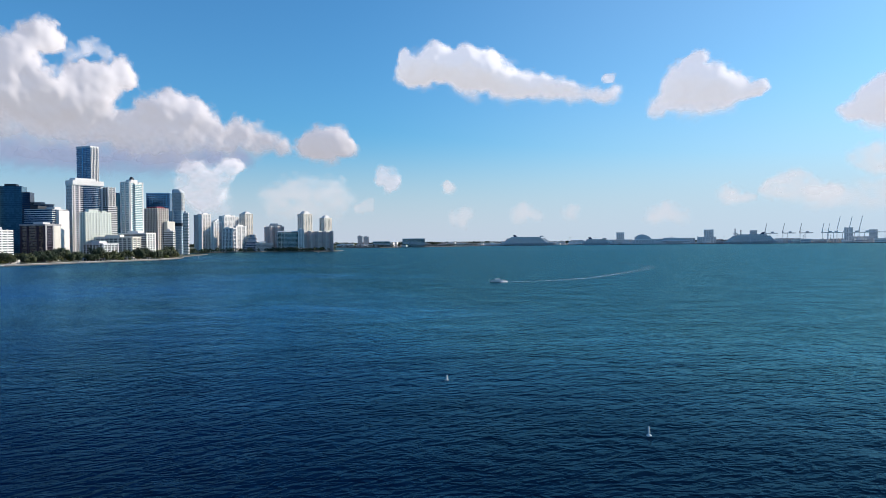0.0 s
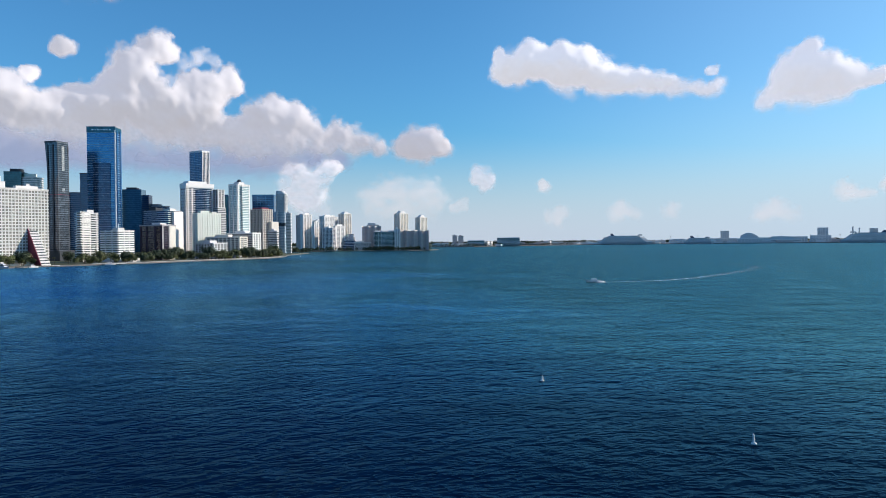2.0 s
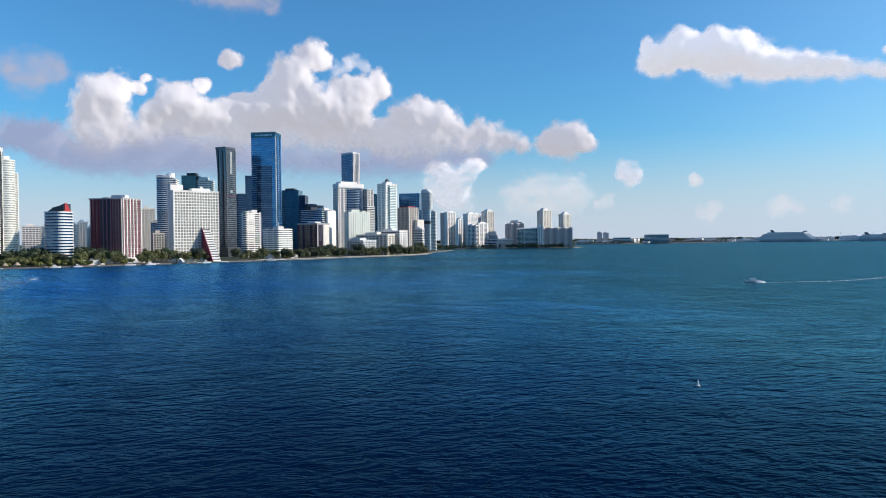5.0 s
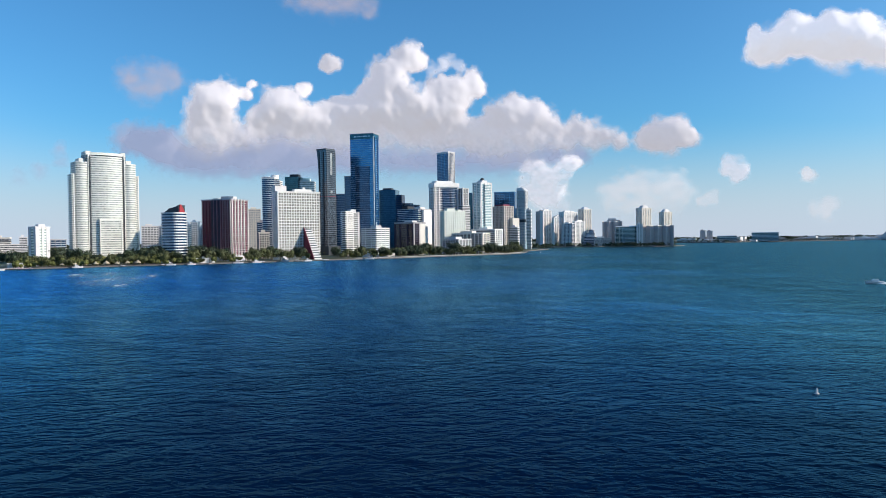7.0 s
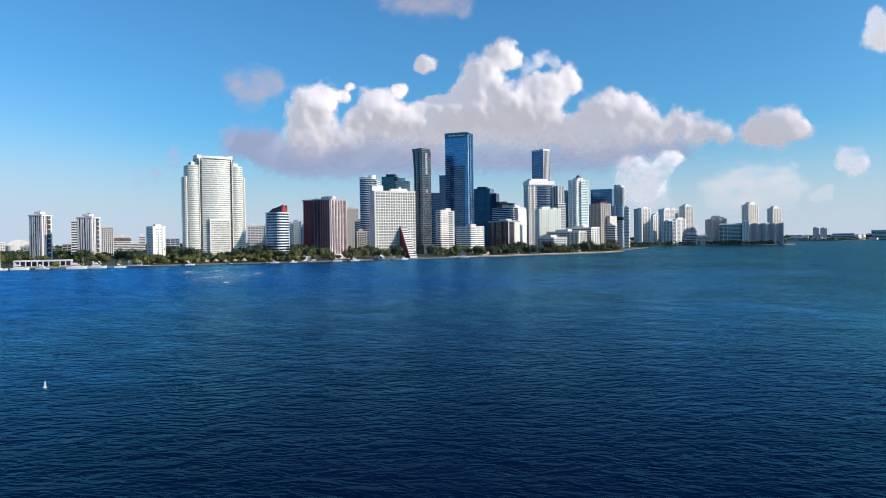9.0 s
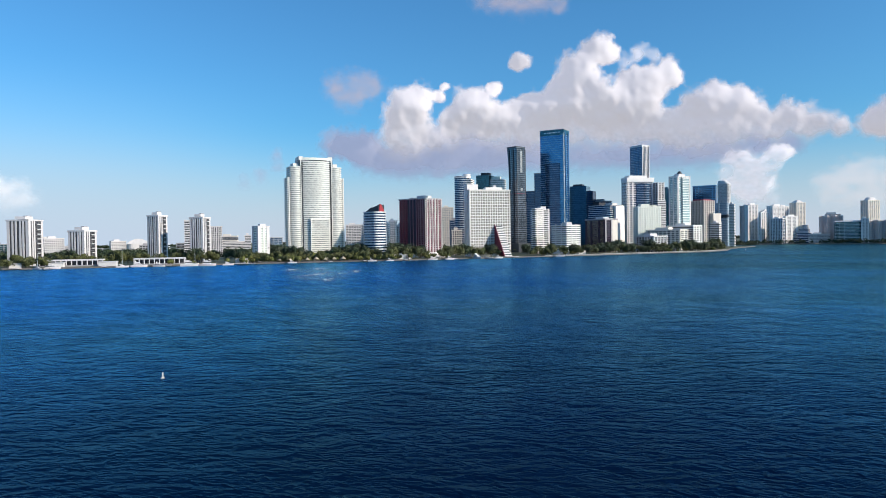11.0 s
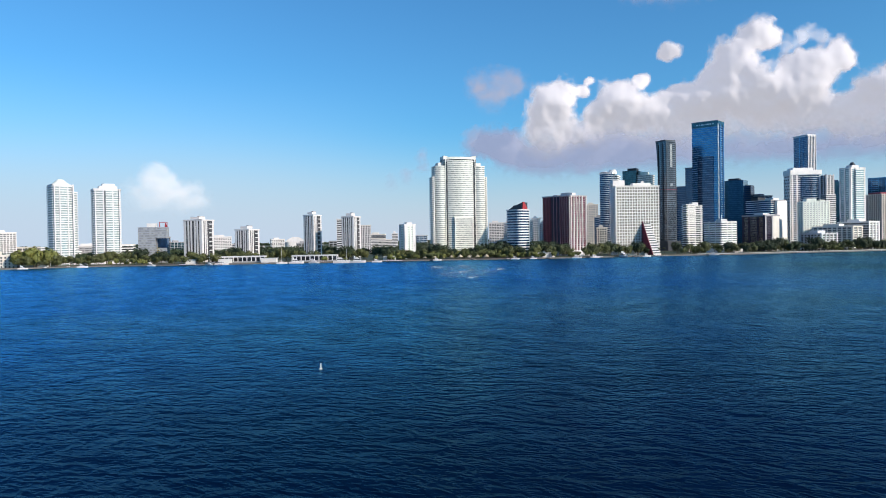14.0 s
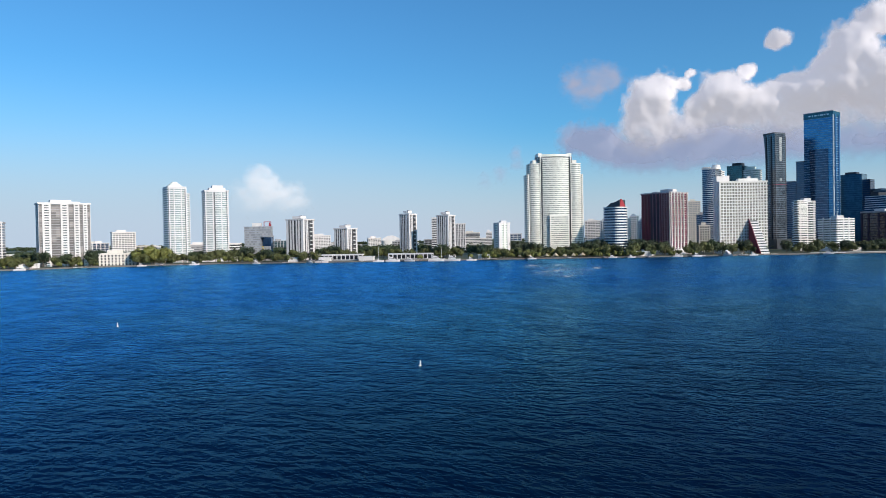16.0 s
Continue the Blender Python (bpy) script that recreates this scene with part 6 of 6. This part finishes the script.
cloud("large white cumulus bank with mauve shade", [
    (45.0, 10.4, 1.7), (43.9, 11.5, 1.2), (42.5, 11.4, 0.6), (41.7, 12.1, 0.5), (45.4, 8.7, 1.7), (44.4, 9.4, 1.5), (45.9, 7.4, 1.8), (44.0, 7.7, 1.8),
    (40.0, 10.6, 1.4), (40.8, 9.5, 1.4), (37.8, 11.8, 0.6), (38.9, 10.9, 1.2), (39.3, 9.0, 2.0), (36.9, 9.6, 1.5), (35.1, 10.4, 1.1), (34.6, 9.2, 2.0),
    (33.1, 10.3, 1.7), (32.5, 11.5, 1.3), (31.2, 13.2, 1.5), (29.7, 14.3, 1.3), (28.8, 14.0, 0.9), (31.0, 11.7, 2.0), (36.9, 8.1, 2.2), (33.8, 8.1, 2.2),
    (30.6, 8.6, 2.6), (28.8, 10.1, 2.1), (41.7, 8.0, 1.8), (26.9, 12.0, 1.3), (26.0, 11.7, 1.5), (24.4, 12.6, 0.9), (24.0, 11.9, 0.9), (25.5, 11.0, 1.3), (27.4, 10.6, 1.4), (27.9, 8.3, 2.2), (26.9, 9.0, 2.0), (25.3, 8.0, 2.0), (23.6, 7.8, 1.6),
    (22.1, 9.5, 1.6), (20.9, 10.6, 1.1), (19.3, 10.1, 1.0), (18.8, 9.2, 1.4), (20.7, 8.6, 2.1), (22.9, 8.1, 1.7), (17.7, 7.8, 1.4), (15.9, 8.7, 1.2),
    (16.6, 7.6, 1.4), (14.6, 8.1, 1.3), (13.2, 7.6, 1.1), (12.4, 7.2, 0.8), (14.8, 7.2, 1.1), (19.7, 7.0, 1.9), (22.4, 7.0, 1.8)], 2, far=4800, swell=1.3, rough=0.42, soft=1.15, deep=95, base=4.6)
cloud("faint mauve cloud behind the tower", [(27.6, 13.4, 0.7), (26.4, 13.9, 0.7), (25.3, 13.6, 0.6)], 31, dense=0.5, soft=1.1, deep=40, far=4830)
cloud("separate white cumulus at the tail", [(9.7, 7.8, 1.4), (8.3, 8.0, 1.1), (7.5, 7.3, 0.8), (10.6, 7.3, 1.1), (9.2, 7.1, 1.4)], 5, soft=1.15, dense=0.92, rough=0.4, deep=90)
# the bank's shaded underside, painted as separate blue-grey bodies
cloud("flat blue-grey base of the cumulus bank", [(50.6, 7.4, 1.2), (49.2, 7.4, 1.4), (48.3, 7.0, 1.4), (47.6, 6.3, 1.7), (45.9, 5.9, 1.7), (43.9, 5.8, 1.7), (41.8, 5.9, 1.8), (39.6, 6.1, 1.8), (37.4, 6.2, 1.8), (35.2, 6.3, 1.7), (32.9, 6.3, 1.7), (40.4, 7.3, 2.0), (42.6, 6.9, 2.0)], 6, dense=0.86, soft=1.7, deep=30, far=4835, mat=CLOUD_BASE, rough=0.42, base=3.7)
cloud("grey underside of the cumulus bank", [(30.6, 6.2, 1.5), (28.4, 6.1, 1.6), (26.1, 6.0, 1.6), (23.8, 5.9, 1.6), (21.7, 6.0, 1.4), (20.1, 6.2, 1.3), (18.0, 6.4, 1.2), (16.0, 6.4, 1.0)], 7, dense=0.83, soft=2.2, deep=30, far=4835, mat=CLOUD_BASE, rough=0.42, base=4.0)
cloud("pale low cumulus column", [(19.5, 5.2, 1.2), (17.0, 5.5, 1.0), (16.0, 5.9, 0.7), (18.8, 3.6, 1.6), (17.7, 4.3, 1.3), (19.5, 4.1, 1.3), (18.2, 2.7, 1.4)], 8, dense=0.7, soft=1.1, deep=60, far=4840, rough=0.4)
cloud("thin grey low cloud", [(13.3, 3.3, 1.2), (12.0, 3.9, 1.2), (10.7, 4.2, 1.1), (9.0, 3.8, 1.3), (8.2, 3.1, 1.0), (11.4, 3.0, 1.4), (9.7, 2.9, 1.4), (10.9, 2.2, 1.4), (8.6, 2.4, 1.0), (12.7, 2.5, 1.2)], 9, dense=0.42, soft=1.6, deep=80, far=4840, mat=CLOUD_FAR)
cloud("small white cloud", [(4.9, 5.4, 0.6), (4.3, 5.1, 0.8), (4.0, 4.6, 0.6), (4.4, 4.2, 0.5), (5.0, 4.9, 0.6)], 10, dense=0.62, soft=1.2, deep=50, rough=0.4)
cloud("tiny faint cloud", [(6.2, 2.7, 0.5), (6.0, 3.2, 0.4), (6.8, 2.4, 0.4)], 11, dense=0.4, soft=1.1, deep=30, mat=CLOUD_FAR)
cloud("small white cloud puff", [(35.9, 14.2, 0.55), (35.5, 13.8, 0.6), (36.2, 13.6, 0.5), (35.9, 13.4, 0.4)], 12, dense=0.9, soft=1.25, rough=0.4, deep=60)
cloud("faint mauve cloud veil", [(50.4, 12.0, 1.2), (49.2, 12.1, 1.3), (47.8, 12.3, 1.1), (49.6, 11.0, 1.2), (48.5, 11.7, 1.2)], 13, dense=0.42, soft=2.0, deep=30, mat=CLOUD_MAUVE)
cloud("faint high cloud veil", [(36.8, 18.5, 1.4), (35.0, 18.4, 1.6), (33.2, 18.2, 1.2), (32.5, 17.6, 0.7), (38.5, 18.6, 1.1)], 14, dense=0.4, soft=1.7, deep=30, mat=CLOUD_MAUVE)
cloud("white drifting cumulus with a long tail", [(2.6, 13.3, 1.1), (3.0, 14.3, 0.6), (1.4, 13.4, 1.5), (0.3, 14.6, 1.1), (-0.8, 13.7, 1.4), (-2.1, 14.6, 0.9), (-2.9, 13.5, 1.5), (-4.0, 14.2, 0.8), (-4.5, 12.8, 1.5), (-2.2, 12.6, 1.5), (-5.6, 11.9, 1.4), (-6.7, 12.1, 1.2), (-7.9, 11.8, 1.1), (-9.2, 11.7, 1.0), (-10.3, 11.5, 0.9), (-11.6, 11.3, 0.9), (-12.7, 11.2, 0.8), (-13.6, 11.2, 0.7)], 15, soft=1.15, deep=150, rough=0.32, mat=CLOUD_THIN)
cloud("tiny white cloud scrap", [(-13.1, 12.5, 0.4), (-13.5, 12.5, 0.4)], 32, dense=0.7, soft=0.9, deep=30)
cloud("white peaked cumulus", [(-18.9, 12.0, 1.3), (-20.0, 13.6, 0.6), (-19.6, 12.8, 0.8), (-21.0, 12.0, 1.1), (-20.7, 10.9, 1.6), (-22.5, 11.1, 1.0), (-23.4, 10.9, 0.8), (-24.2, 10.9, 0.6), (-18.3, 10.9, 1.2), (-19.3, 10.3, 1.5), (-21.5, 10.2, 1.4), (-17.2, 10.1, 0.9), (-16.8, 9.7, 0.7)], 16, dense=0.95, soft=1.2, deep=150, rough=0.34, mat=CLOUD_THIN, base=8.2)
cloud("pale cumulus by the port", [(-31.5, 9.8, 0.9), (-31.0, 9.1, 1.0), (-30.0, 8.7, 0.7), (-32.0, 10.3, 0.8), (-31.9, 8.3, 1.5), (-32.8, 9.5, 1.6), (-33.8, 8.6, 1.7), (-34.7, 8.9, 1.4)], 17, dense=0.92, soft=1.2, deep=130, rough=0.34, mat=CLOUD_THIN)
cloud("faint cloud bank by the port", [(-30.7, 5.5, 0.9), (-31.5, 5.2, 1.1), (-32.5, 5.2, 1.3), (-33.8, 5.1, 1.5)], 18, dense=0.45, soft=1.6, deep=40, mat=CLOUD_FAR)
cloud("low pale cloud bank over the port", [(-25.0, 3.4, 0.9), (-25.7, 3.9, 0.8), (-26.8, 4.2, 0.8), (-26.6, 3.4, 1.2), (-27.7, 3.2, 1.1), (-28.8, 3.0, 0.9)], 19, dense=0.6, soft=1.3, deep=40, rough=0.36, base=1.6, mat=CLOUD_FAR)
cloud("low grey cloud layer over the port", [(-28.0, 2.6, 0.9), (-29.4, 2.7, 1.1), (-30.8, 2.9, 1.3), (-32.3, 3.1, 1.5), (-33.8, 3.2, 1.7)], 29, dense=0.35, soft=1.8, deep=30, mat=CLOUD_FAR)
cloud("low pale cloud scrap over the port", [(-21.9, 3.2, 0.7), (-22.6, 3.0, 0.7), (-23.4, 2.9, 0.4)], 30, dense=0.5, soft=1.6, deep=30, mat=CLOUD_FAR)
cloud("faint low cloud wisp", [(-1.2, 1.6, 0.7), (-1.9, 2.0, 0.6)], 20, dense=0.5, soft=1.6, mat=CLOUD_FAR)
cloud("faint low cloud wisp", [(-6.0, 1.8, 0.6), (-6.7, 2.4, 0.7), (-7.4, 2.0, 0.6)], 21, dense=0.45, soft=1.6, mat=CLOUD_FAR)
cloud("faint low cloud wisp", [(-10.3, 1.9, 0.7), (-10.6, 2.4, 0.5)], 22, dense=0.42, soft=1.6, mat=CLOUD_FAR)
cloud("faint low cloud wisp", [(-16.6, 1.6, 0.7), (-17.6, 1.9, 0.9), (-18.6, 1.6, 0.7)], 23, dense=0.5, soft=1.6, mat=CLOUD_FAR)
cloud("tiny faint cloud wisp", [(-0.5, 4.0, 0.5), (-0.3, 4.4, 0.4)], 24, dense=0.6, soft=1.2, mat=CLOUD_FAR)
cloud("faint pale cloud over the southern shore", [(76.0, 5.0, 0.8), (75.5, 5.5, 0.6), (75.0, 4.2, 1.2), (76.6, 3.4, 1.4), (74.6, 3.2, 1.5), (73.0, 3.2, 1.2)], 25, dense=0.32, soft=1.8, deep=40, mat=CLOUD_FAR)
cloud("small grey cloud wisp", [(55.2, 5.9, 0.6), (55.4, 6.6, 0.5), (56.5, 4.9, 0.6), (57.7, 4.5, 0.6)], 26, dense=0.35, soft=2.0, deep=30, mat=CLOUD_BASE)
